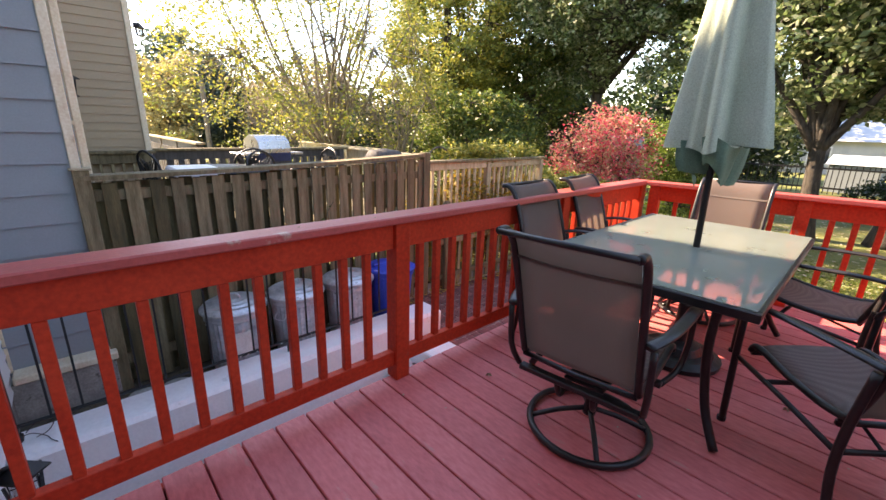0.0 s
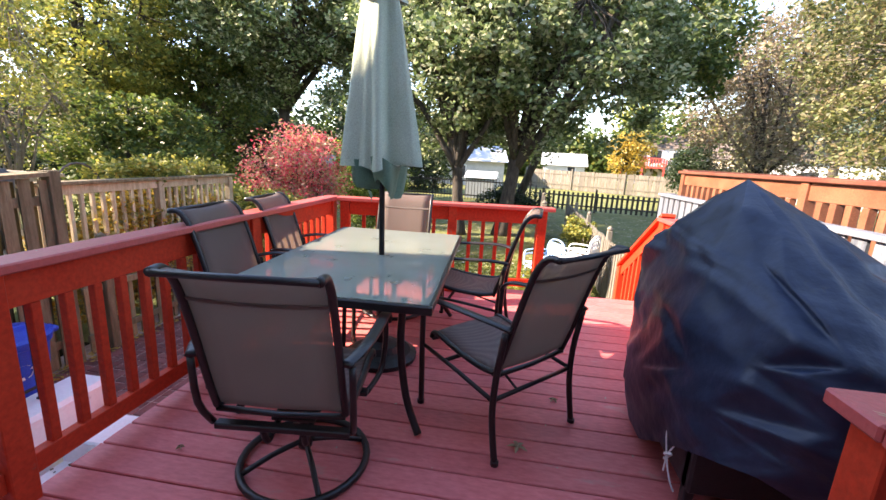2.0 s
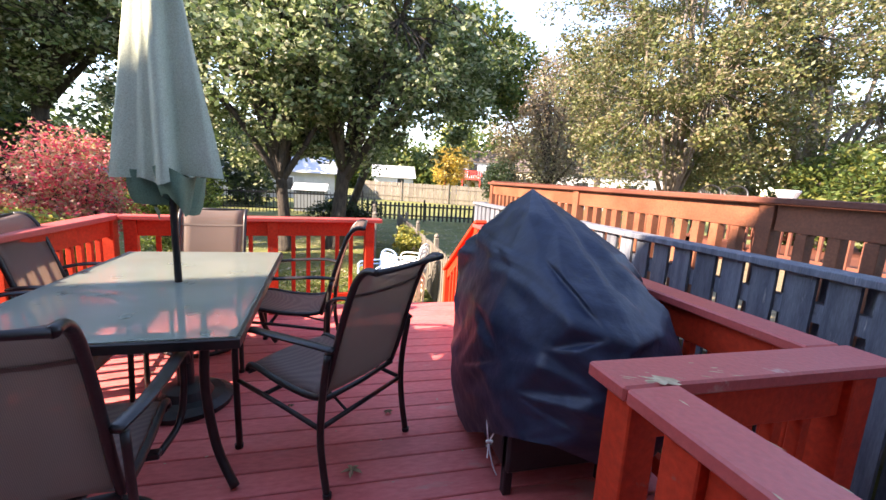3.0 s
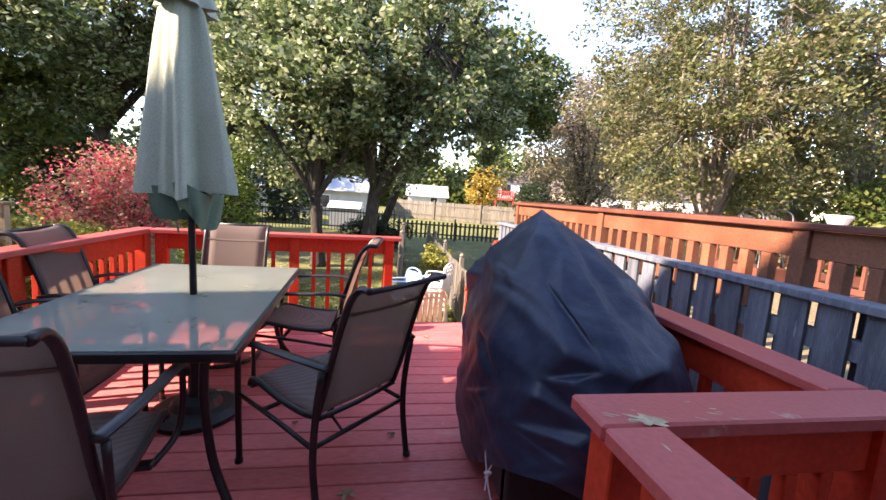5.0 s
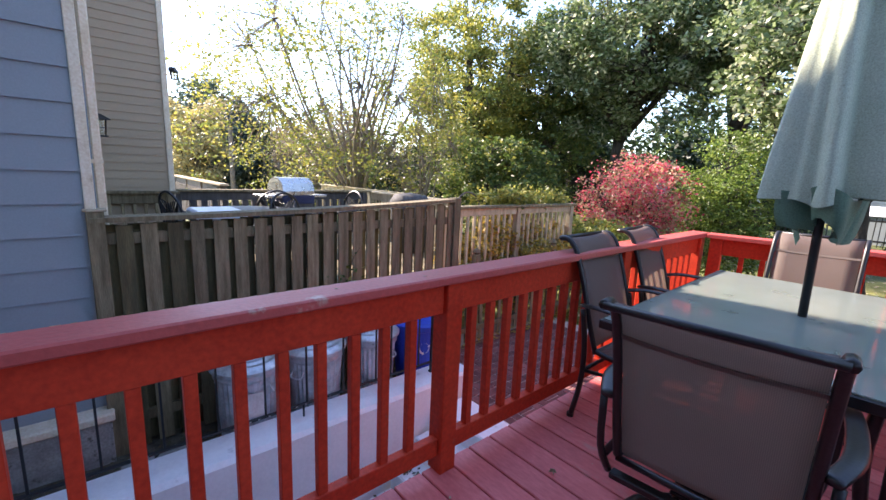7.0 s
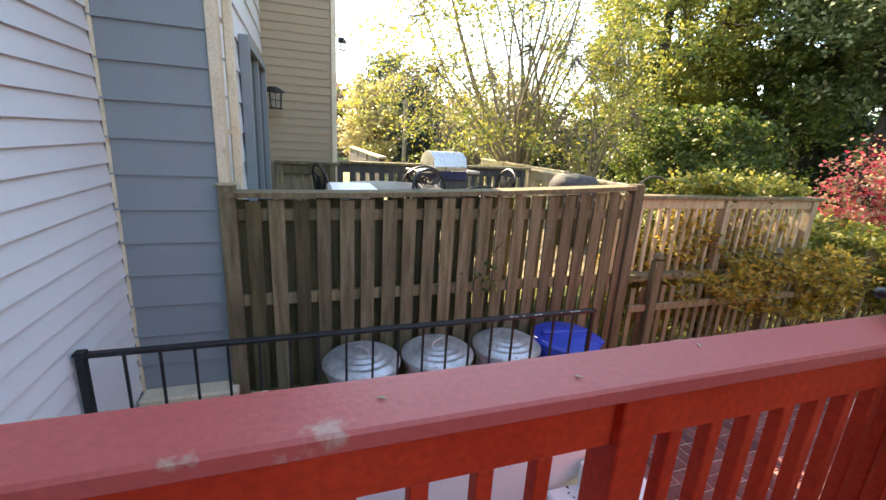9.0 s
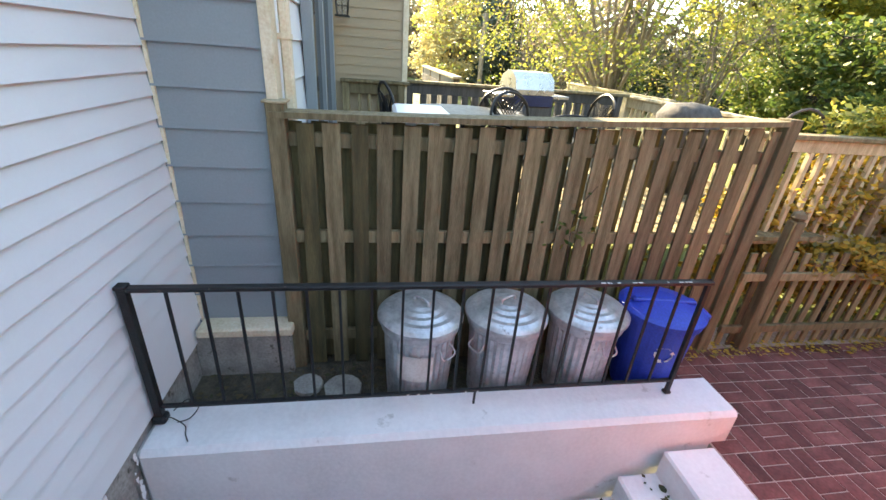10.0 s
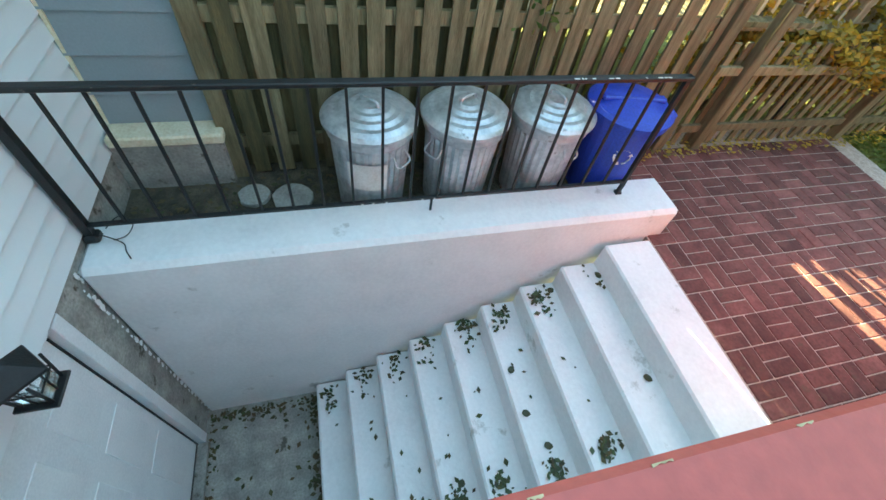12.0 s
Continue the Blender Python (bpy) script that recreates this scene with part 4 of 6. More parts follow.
wall_lantern("wall_lantern", "small dark lamp on the corner of the tan house", pose(-5.93, 1.60, 2.6), 0.6)

# ---- trash cans ----


def trash_can(y, seed, label):
    c = thing("trash_can", label, "trash can", -2.09, y, -0.87, seed * 40, group="galvanised cans along the fence")
    bm = bmesh.new()
    lathe(bm, [(0.205, 0.0), (0.21, 0.02), (0.21, 0.05), (0.238, 0.60)], 64, ribs=0.007, wobble=0.01)
    part("body", bm, GALV, c)
    bm = bmesh.new()
    lathe(bm, [(0.238, 0.56), (0.252, 0.57), (0.252, 0.59), (0.244, 0.61), (0.252, 0.62), (0.25, 0.645)], 48, wobble=0.01)
    part("rim", bm, GALV, c, smooth=True)
    bm = bmesh.new()
    prof = [(0.268, 0.63), (0.275, 0.635), (0.275, 0.655), (0.262, 0.668)]
    for k in range(9):
        r = 0.255 - k * 0.028
        prof += [(r, 0.672 + 0.05 * (1 - (r / 0.26) ** 2) + (0.006 if k % 2 else 0.0))]
    prof.append((0.0, 0.725))
    lathe(bm, prof, 48, wobble=0.012)
    part("lid", bm, GALV, c, "dented ribbed steel lid")
    bm = bmesh.new()
    tube(bm, smooth_line([(-0.06, 0, 0.715), (-0.05, 0, 0.755), (0.05, 0, 0.755), (0.06, 0, 0.715)], 4), 0.008, 8)
    part("lid_handle", bm, GALV, c)
    for s in (-1, 1):
        bm = bmesh.new()
        tube(bm, smooth_line([(s * 0.225, -0.05, 0.50), (s * 0.265, -0.05, 0.45), (s * 0.265, 0.05, 0.45), (s * 0.225, 0.05, 0.50)], 4), 0.006, 6)
        part("side_handle", bm, GALV, c)
    return c


c1 = trash_can(1.49, 1, "dented galvanised trash can with a torn white label")
trash_can(2.06, 3, "dented galvanised steel trash can with a ribbed lid")
trash_can(2.64, 5, "dented galvanised steel trash can with a ribbed lid")
bm = bmesh.new()
rows = []
for i in range(9):
    a = math.radians(-40 + i * 7)
    col = []
    for j in range(3):
        z = 0.20 + 0.10 * j + 0.015 * noise.noise(Vector((i, j, 3)))
        rr = 0.221 + 0.052 * z
        col.append(bm.verts.new((rr * math.cos(a), rr * math.sin(a), z + 0.08)))
    rows.append(col)
for a, b in zip(rows, rows[1:]):
    for j in range(2):
        bm.faces.new((a[j], a[j + 1], b[j + 1], b[j]))
part("label_sheet", bm, WHITELABEL, c1, "torn white paper label", at=pose(0, 0, 0, 0, 0, -40))

bb = thing("recycling_bin", "blue plastic recycling bin with white arrows and lid", "bin", -2.08, 3.19, -0.87, -8)
bm = bmesh.new()
lathe(bm, [(0.20, 0.0), (0.205, 0.02), (0.255, 0.60), (0.275, 0.61), (0.275, 0.65)], 32)
part("body", bm, BLUEBIN, bb, smooth=False)
bm = bmesh.new()
lathe(bm, [(0.285, 0.645), (0.288, 0.67), (0.26, 0.69), (0.13, 0.72), (0.0, 0.73)], 32)
box(bm, -0.03, 0.03, -0.22, 0.22, 0.70, 0.735, 0.01)
part("lid", bm, BLUEBIN, bb, smooth=False)
part("handle", boxes((-0.06, 0.06, 0.26, 0.34, 0.60, 0.65), bev=0.015), BLUEBIN, bb)
bm = bmesh.new()
for k in range(3):
    a0 = radians(90 + 120 * k)
    p = [Vector((0, 0.055 * math.cos(a0 + d), 0.055 * math.sin(a0 + d))) for d in (-0.75, -0.35, 0.35, 0.7)]
    tube(bm, p, 0.009, 4, flat=0.4)
    q, d = p[-1], (p[-1] - p[-2]).normalized()
    nrm = Vector((0, -d.z, d.y))
    f = [bm.verts.new(q + nrm * 0.018), bm.verts.new(q - nrm * 0.018), bm.verts.new(q + d * 0.022)]
    bm.faces.new(f)
part("recycling_mark", bm, WHITEPLASTIC, bb, "white triple arrow mark", at=pose(0.238, -0.035, 0.43, 0, -5, -8))

# small slabs on the soil
for k, (x, y, w) in enumerate(((-2.12, 0.98, 0.13), (-2.17, 0.74, 0.10))):
    t = thing("stepping_stone", "grey round concrete stepping stone half in the soil", "stone", x, y, -0.87)
    bm = bmesh.new()
    lathe(bm, [(w, 0.0), (w, 0.025), (w * 0.95, 0.03), (0.0, 0.032)], 14, wobble=0.08)
    part("slab", bm, CONCRETE, t)

# ---- dining set ----
SEAT_P = [(0.27, 0.395), (0.255, 0.425), (0.20, 0.43), (0.05, 0.405), (-0.12, 0.395), (-0.22, 0.41)]
BACK_P = [(-0.235, 0.43), (-0.275, 0.55), (-0.325, 0.73), (-0.375, 0.885), (-0.41, 0.962), (-0.455, 1.003), (-0.505, 1.003)]


def sheet(bm, prof, w, t, sag=0.0):
    """A cloth along a side profile, w wide and t thick."""
    line = smooth_line([(0, y, z) for y, z in prof], 3)
    cols = 6
    top, bot = [], []
    for i, p in enumerate(line):
        d = (line[min(i + 1, len(line) - 1)] - line[max(i - 1, 0)]).normalized()
        nr = Vector((0, -d.z, d.y))
        rt, rb = [], []
        for c in range(cols + 1):
            u = c / cols * 2 - 1
            q = Vector((u * w / 2, p.y, p.z)) + nr * (sag * (1 - u * u))
            rt.append(bm.verts.new(q + nr * t / 2))
            rb.append(bm.verts.new(q - nr * t / 2))
        top.append(rt)
        bot.append(rb)
    for rows, flip in ((top, 0), (bot, 1)):
        for a, b in zip(rows, rows[1:]):
            for c in range(cols):
                f = (a[c], a[c + 1], b[c + 1], b[c])
                bm.faces.new(f[::-1] if flip else f)
    n = len(line)
    for i in range(n - 1):
        bm.faces.new((top[i][0], top[i + 1][0], bot[i + 1][0], bot[i][0]))
        bm.faces.new((top[i][cols], bot[i][cols], bot[i + 1][cols], top[i + 1][cols]))
    for r0, r1 in ((top[0], bot[0]), (top[-1], bot[-1])):
        for c in range(cols):
            bm.faces.new((r0[c], r1[c], r1[c + 1], r0[c + 1]))
    return bm


def sling_chair(swivel=False):
    c = thing("dining_chair", "brown mesh sling patio armchair on a dark metal " + ("swivel ring base" if swivel else "frame"), "chair", group="chairs round the patio table")
    W = 0.243
    part("seat", sheet(bmesh.new(), SEAT_P, 0.452, 0.006, -0.012), SLING, c, smooth=True)
    part("backrest", sheet(bmesh.new(), BACK_P, 0.452, 0.006, 0.012), SLING, c, smooth=True)
    part("back_seam", sheet(bmesh.new(), [(-0.372, 0.88), (-0.380, 0.893)], 0.457, 0.010, 0.012), SLING, c)
    for s in (-1, 1):
        bm = bmesh.new()
        tube(bm, smooth_line([(s * W, y, z) for y, z in SEAT_P + BACK_P], 3), 0.015, 8)
        part("side_rail", bm, CHAIRMETAL, c, smooth=True)
        bm = bmesh.new()
        arm = smooth_line([(s * 0.265, -0.315, 0.655), (s * 0.305, -0.20, 0.672), (s * 0.315, 0.0, 0.665), (s * 0.31, 0.20, 0.645), (s * 0.305, 0.27, 0.61), (s * 0.30, 0.285, 0.57)], 4)
        tube(bm, arm, 0.026, 10, flat=0.42)
        part("armrest", bm, CHAIRMETAL, c, smooth=True)
        if swivel:
            bm = bmesh.new()
            tube(bm, smooth_line([(s * 0.30, 0.275, 0.60), (s * 0.30, 0.275, 0.45), (s * 0.285, 0.24, 0.33), (s * 0.25, 0.10, 0.30)], 4), 0.013, 8)
            part("arm_support", bm, CHAIRMETAL, c, smooth=True)
            bm = bmesh.new()
            tube(bm, smooth_line([(s * 0.285, -0.30, 0.64), (s * 0.285, -0.28, 0.45), (s * 0.27, -0.22, 0.33)], 3), 0.013, 8)
            part("back_support", bm, CHAIRMETAL, c, smooth=True)
        else:
            bm = bmesh.new()
            tube(bm, smooth_line([(s * 0.30, 0.282, 0.60), (s * 0.298, 0.285, 0.40), (s * 0.29, 0.28, 0.0)], 4), 0.0155, 8)
            part("leg", bm, CHAIRMETAL, c, "front leg", smooth=True)
            bm = bmesh.new()
            tube(bm, smooth_line([(s * 0.285, -0.30, 0.64), (s * 0.285, -0.27, 0.42), (s * 0.29, -0.27, 0.22), (s * 0.29, -0.31, 0.0)], 4), 0.0155, 8)
            part("leg", bm, CHAIRMETAL, c, "rear leg", smooth=True)
            bm = bmesh.new()
            tube(bm, [(s * 0.292, 0.28, 0.36), (s * 0.285, 0.0, 0.33), (s * 0.287, -0.26, 0.30)], 0.011, 8)
            part("side_stretcher", bm, CHAIRMETAL, c, smooth=True)
            for y, z in ((0.284, 0.004), (-0.31, 0.004)):
                bm = bmesh.new()
                lathe(bm, [(0.019, -0.004), (0.02, 0.02), (0.0, 0.022)], 10, s * 0.29, y)
                part("foot_cap", bm, BLACKIRON, c)
    for y, z in ((0.262, 0.39), (-0.232, 0.40), (-0.505, 1.003)):
        bm = bmesh.new()
        tube(bm, [(-W, y, z), (0, y, z - (0.0 if z > 0.9 else 0.01)), (W, y, z)], 0.012, 8)
        part("crossbar", bm, CHAIRMETAL, c, smooth=True)
    if not swivel:
        bm = bmesh.new()
        tube(bm, [(-0.287, -0.26, 0.30), (0.287, -0.26, 0.30)], 0.011, 8)
        part("stretcher", bm, CHAIRMETAL, c, smooth=True)
        bm = bmesh.new()
        tube(bm, [(-0.285, 0.10, 0.34), (0.285, 0.10, 0.34)], 0.011, 8)
        part("stretcher", bm, CHAIRMETAL, c, smooth=True)
        bm = bmesh.new()
        tube(bm, [(-0.12, -0.26, 0.30), (0.0, 0.10, 0.34)], 0.007, 6)
        part("brace", bm, CHAIRMETAL, c, smooth=True)
    else:
        bm = bmesh.new()
        tube(bm, [(0.27 * math.cos(k * math.pi / 16), 0.27 * math.sin(k * math.pi / 16), 0.022) for k in range(32)], 0.0165, 8, close=True)
        part("base_ring", bm, CHAIRMETAL, c, smooth=True)
        for k in range(4):
            a = k * math.pi / 2 + 0.55
            bm = bmesh.new()
            tube(bm, smooth_line([(0.26 * math.cos(a), 0.26 * math.sin(a), 0.024), (0.14 * math.cos(a), 0.14 * math.sin(a), 0.075), (0.02 * math.cos(a), 0.02 * math.sin(a), 0.105)], 4), 0.012, 8)
            part("spoke", bm, CHAIRMETAL, c, smooth=True)
        bm = bmesh.new()
        lathe(bm, [(0.03, 0.08), (0.032, 0.10), (0.024, 0.13), (0.024, 0.26), (0.04, 0.27), (0.04, 0.29), (0, 0.29)], 16)
        part("column", bm, CHAIRMETAL, c, smooth=True)
        part("spring_plate", boxes((-0.09, 0.09, -0.13, 0.13, 0.285, 0.30), (-0.26, 0.26, -0.24, -0.20, 0.31, 0.335), (-0.26, 0.26, 0.06, 0.10, 0.30, 0.325), bev=0.004), CHAIRMETAL, c)
        bm = bmesh.new()
        for s in (-1, 1):
            tube(bm, smooth_line([(s * 0.07, 0.12, 0.30), (s * 0.07, -0.12, 0.27), (s * 0.075, -0.19, 0.24), (s * 0.08, -0.22, 0.31)], 4), 0.013, 8)
        part("rocker_spring", bm, CHAIRMETAL, c, smooth=True)
    return c


swivel = sling_chair(True)
swivel.matrix_world = pose(0.93, 2.20, 0.0, 0, 0, 6)
plain = sling_chair()
plain.matrix_world = pose(1.75, 2.775, 0.0, 0, 0, 46)
tagged(plain, "brown mesh sling armchair turned askew beside the table")
for x, y, rz in ((0.43, 2.93, -88), (0.40, 3.66, -84), (1.50, 3.86, 84)):
    copy_thing(plain, pose(x, y, 0.0, 0, 0, rz))["label"] = "brown mesh sling patio armchair on a dark metal frame"
tagged(copy_thing(swivel, pose(0.82, 4.12, 0.0, 0, 0, 182)), "sunlit brown mesh sling armchair before the deck railing")

tb = thing("patio_table", "rectangular frosted glass patio table with a dark metal rim", "table", 0.885, 3.27, 0.0, 1.7)
TX, TY = 0.53, 0.905
bm = bmesh.new()
box(bm, -TX + 0.015, TX - 0.015, -TY + 0.015, TY - 0.015, 0.712, 0.722, 0.002)
part("glass_top", bm, FROST, tb, "frosted pebbled glass top")
bm = boxes((-TX, TX, -TY, -TY + 0.035, 0.675, 0.716), (-TX, TX, TY - 0.035, TY, 0.675, 0.716), (-TX, -TX + 0.035, -TY + 0.035, TY - 0.035, 0.675, 0.716), (TX - 0.035, TX, -TY + 0.035, TY - 0.035, 0.675, 0.716), bev=0.004)
part("rim", bm, CHAIRMETAL, tb)
for sx in (-1, 1):
    for sy in (-1, 1):
        bm = bmesh.new()
        tube(bm, smooth_line([(sx * (TX - 0.16), sy * (TY - 0.16), 0.69), (sx * (TX - 0.17), sy * (TY - 0.17), 0.45), (sx * (TX - 0.13), sy * (TY - 0.15), 0.18), (sx * (TX - 0.05), sy * (TY - 0.09), 0.012)], 5), 0.02, 8)
        part("leg", bm, CHAIRMETAL, tb, smooth=True)
part("cross_rail", boxes((-TX + 0.035, TX - 0.035, -0.015, 0.015, 0.685, 0.708), (-0.3, 0.3, -0.78, -0.76, 0.675, 0.70), (-0.3, 0.3, 0.76, 0.78, 0.675, 0.70)), CHAIRMETAL, tb)

um = thing("patio_umbrella", "closed sage green patio umbrella tied near its top", "umbrella", 0.965, 3.25, 0.0, 0)
bm = bmesh.new()
tube(bm, [(0, 0, 0.02), (-0.02, 0, 1.2), (-0.05, 0, 2.75)], 0.019, 12)
part("pole", bm, CHAIRMETAL, um, smooth=True)
bm = bmesh.new()
lathe(bm, [(0.24, 0.0), (0.245, 0.03), (0.20, 0.055), (0.14, 0.06), (0.12, 0.10), (0.045, 0.12), (0.04, 0.36), (0.0, 0.36)], 28)
part("base", bm, BLACKIRON, um, "round black cast base", smooth=False)


def folds(bm, rows, nf, seed, tilt=-0.02, hem=0.0):
    """Hanging folded cloth: rows of (z, mean radius, depth of the folds)."""
    seg = nf * 10
    out = []
    for z, r, d in rows:
        ring = []
        for k in range(seg):
            a = k * 2 * math.pi / seg
            f = math.sin(a * nf + seed + 1.1 * math.sin(a * 2 + seed) + z * 0.5)
            f2 = 0.35 * math.sin(a * (nf * 2 + 1) + seed * 2 + z)
            rr = r + d * (f + f2) * (0.75 + 0.4 * math.sin(a * 2 + seed))
            zz = z + hem * (math.sin(a * 2 + seed) + 0.6 * math.sin(a * 5 + seed * 3)) * max(0.0, 1 - (z - rows[0][0]) / 0.35)
            ring.append(bm.verts.new((rr * math.cos(a) + tilt * z, rr * math.sin(a), zz)))
        out.append(ring)
    for a, b in zip(out, out[1:]):
        for k in range(seg):
            bm.faces.new((a[k], a[(k + 1) % seg], b[(k + 1) % seg], b[k]))
    return bm


bm = folds(bmesh.new(), [(1.29, 0.165, 0.098), (1.34, 0.163, 0.094), (1.5, 0.152, 0.082), (1.7, 0.136, 0.064), (1.9, 0.121, 0.05), (2.1, 0.106, 0.036), (2.22, 0.094, 0.026), (2.29, 0.072, 0.012)], 5, 2.0, hem=0.022)
part("canopy", bm, CANVAS, um, "folded sage green canvas", smooth=True)
bm = folds(bmesh.new(), [(1.14, 0.085, 0.085), (1.175, 0.10, 0.088), (1.24, 0.122, 0.075), (1.32, 0.145, 0.05)], 4, 5.0, hem=0.05)
part("valance", bm, VALANCE, um, "darker green inner fold", smooth=True)
bm = folds(bmesh.new(), [(2.25, 0.135, 0.035), (2.30, 0.12, 0.03), (2.36, 0.085, 0.012), (2.45, 0.07, 0.010), (2.65, 0.035, 0.004), (2.72, 0.02, 0.0)], 6, 1.0)
part("top_vent", bm, CANVAS, um, "flared top vent", smooth=True)
bm = folds(bmesh.new(), [(2.285, 0.085, 0.006), (2.315, 0.085, 0.006)], 6, 1.0)
part("tie", bm, VALANCE, um, smooth=True)

# ---- covered grill ----
cg = thing("covered_grill", "gas grill under a wrinkled black cover by the railing", "grill", 2.78, 2.62, 0.0)
bm = bmesh.new()
peak = Vector((0.0, 0.10, 1.335))


def cover_shape(a, v):
    """The taut shape of the cover: a turn a about it and v from peak to hem."""
    ca, sa = math.cos(a), math.sin(a)
    ex = 0.325 if ca < 0 else 0.39
    ey = 0.66 if sa > 0 else 0.84
    q = (abs(ca) ** 2.8 + abs(sa) ** 2.8) ** (-1 / 2.8)
    fx, fy = ex * q * ca, ey * q * sa
    sh = 1.0 - 0.13 * max(0, -sa) - 0.05 * max(0, sa)
    if v < 0.36:
        s = v / 0.36
        return Vector((peak.x + (fx * 0.93 - peak.x) * s ** 0.85, peak.y + (fy * 0.93 - peak.y) * s ** 0.95, peak.z - (peak.z - sh) * (0.8 * s + 0.2 * s ** 3)))
    s = (v - 0.36) / 0.64
    foot = 0.08 + 0.03 * math.sin(a * 3 + 1) + 0.22 * max(0, -sa) + 0.12 * max(0, -ca) * max(0, -sa) + 0.18 * max(0, -ca) * max(0, -sa)
    bulge = math.sin(min(1, s * 1.15) * 2.6)
    return Vector((fx * (0.93 + 0.12 * bulge), fy * (0.93 + 0.08 * bulge - 0.10 * s), sh - (sh - foot) * s))


CA, CV, SUB = 18, 8, 9
rc = random.Random(31)
coarse = {}
for j in range(CV + 1):
    for k in range(CA):
        a = (k + 0.5 * (j % 2) + rc.uniform(-0.32, 0.32)) * 2 * math.pi / CA
        v = min(1, max(0, (j + (rc.uniform(-0.30, 0.30) if 0 < j < CV else 0)) / CV))
        p = cover_shape(a, v)
        nrm = Vector((math.cos(a), math.sin(a), 0.4)).normalized()
        p += nrm * rc.uniform(-0.034, 0.030) * min(1, v * 4)
        coarse[j, k] = p


def cover_point(u, v):
    """A point on the facets, u round and v down, in coarse steps."""
    k, j = int(u), min(int(v), CV - 1)
    fu, fv = u - k, v - j
    p00, p10 = coarse[j, k % CA], coarse[j, (k + 1) % CA]
    p01, p11 = coarse[j + 1, k % CA], coarse[j + 1, (k + 1) % CA]
    if (j + k) % 2:
        return p00 + (p10 - p00) * fu + (p11 - p10) * fv if fu > fv else p00 + (p11 - p01) * fu + (p01 - p00) * fv
    if fu + fv < 1:
        return p00 + (p10 - p00) * fu + (p01 - p00) * fv
    return p11 + (p01 - p11) * (1 - fu) + (p10 - p11) * (1 - fv)


rings = []
for j in range(CV * SUB + 1):
    ring = []
    for k in range(CA * SUB):
        u, v = k / SUB, j / SUB
        p = Vector((0, 0, 0))
        for du, dv, w in ((0, 0, 0.32), (0.11, 0, 0.17), (-0.11, 0, 0.17), (0, 0.11, 0.17), (0, -0.11, 0.17)):
            p += cover_point((u + du) % CA, min(CV - 1e-6, max(0, v + dv))) * w
        f = noise.noise(Vector((p.x * 5 + p.z * 3, p.y * 5, p.z * 9)))
        g = noise.noise(Vector((p.x * 13, p.y * 11 - p.z * 9, p.z * 14)))
        rd = Vector((p.x, p.y * 0.6, 0.15)).normalized()
        w = (p.y + 0.84) / 1.5
        drape = math.sin((p.z * 1.1 + p.y * 1.25) * 11 + 3 * noise.noise(Vector((p.y * 2, p.z * 2, 1.0))))
        swag = max(0.0, 1 - abs(p.z - 0.45 - 0.25 * w) / 0.4)
        p += rd * ((1 - abs(f) * 2) * 0.008 + (1 - abs(g) * 2) * 0.0025 + 0.012 * swag * abs(drape))
        if 0.27 < v / CV < 0.33:
            p += rd * 0.010
        p.x = min(p.x, 0.405)
        ring.append(bm.verts.new(p))
    rings.append(ring)
for a, b in zip(rings, rings[1:]):
    for k in range(CA * SUB):
        bm.faces.new((a[k], a[(k + 1) % (CA * SUB)], b[(k + 1) % (CA * SUB)], b[k]))
bm.faces.new(rings[0])
part("cover", bm, BLACKCLOTH, cg, "wrinkled faded black cover", smooth=True)
part("cart", boxes((-0.26, 0.26, -0.42, 0.50, 0.12, 0.86), bev=0.01), BLACKIRON, cg)
for x, y in ((-0.24, -0.38), (0.24, -0.38)):
    part("leg", boxes((x - 0.02, x + 0.02, y - 0.02, y + 0.02, 0.0, 0.3), bev=0.004), BLACKIRON, cg)
for x in (-0.21, 0.26):
    bm = bmesh.new()
    tube(bm, [(x - 0.025, 0.38, 0.085), (x + 0.025, 0.38, 0.085)], 0.085, 18)
    part("wheel", bm, BLACKIRON, cg)
bm = bmesh.new()
tube(bm, smooth_line([(-0.30, -0.28, 0.42), (-0.315, -0.29, 0.30), (-0.305, -0.30, 0.20), (-0.31, -0.31, 0.13)], 4), 0.0035, 6)
tube(bm, smooth_line([(-0.27, -0.33, 0.42), (-0.28, -0.33, 0.30), (-0.302, -0.305, 0.20), (-0.29, -0.33, 0.11), (-0.27, -0.34, 0.06)], 4), 0.0035, 6)
tube(bm, smooth_line([(-0.315, -0.30, 0.205), (-0.295, -0.315, 0.215), (-0.29, -0.29, 0.19), (-0.31, -0.30, 0.18)], 3), 0.007, 6)
part("drawstring", bm, WHITECORD, cg, "knotted white drawstring")

vine = thing("vine", "small green vine leaves poking through the privacy fence", "vine", -2.37, 2.55, -0.88)
bm = bmesh.new()
tube(bm, smooth_line([(0.0, 0, 0.0), (0.01, 0.03, 0.6), (0.02, -0.02, 1.2), (0.02, 0.1, 1.45)], 4), 0.003, 5)
part("stem", bm, BARK, vine)
RV = np.random.default_rng(3)
cv_ = np.array([(0.03, 0, 1.15)]) + RV.normal(size=(26, 3)) * np.array([0.012, 0.10, 0.13])
put_mesh("foliage", leaves_mesh(cv_, 0.028 * (0.7 + 0.6 * RV.random(26)), LEAF_MID, RV), vine)

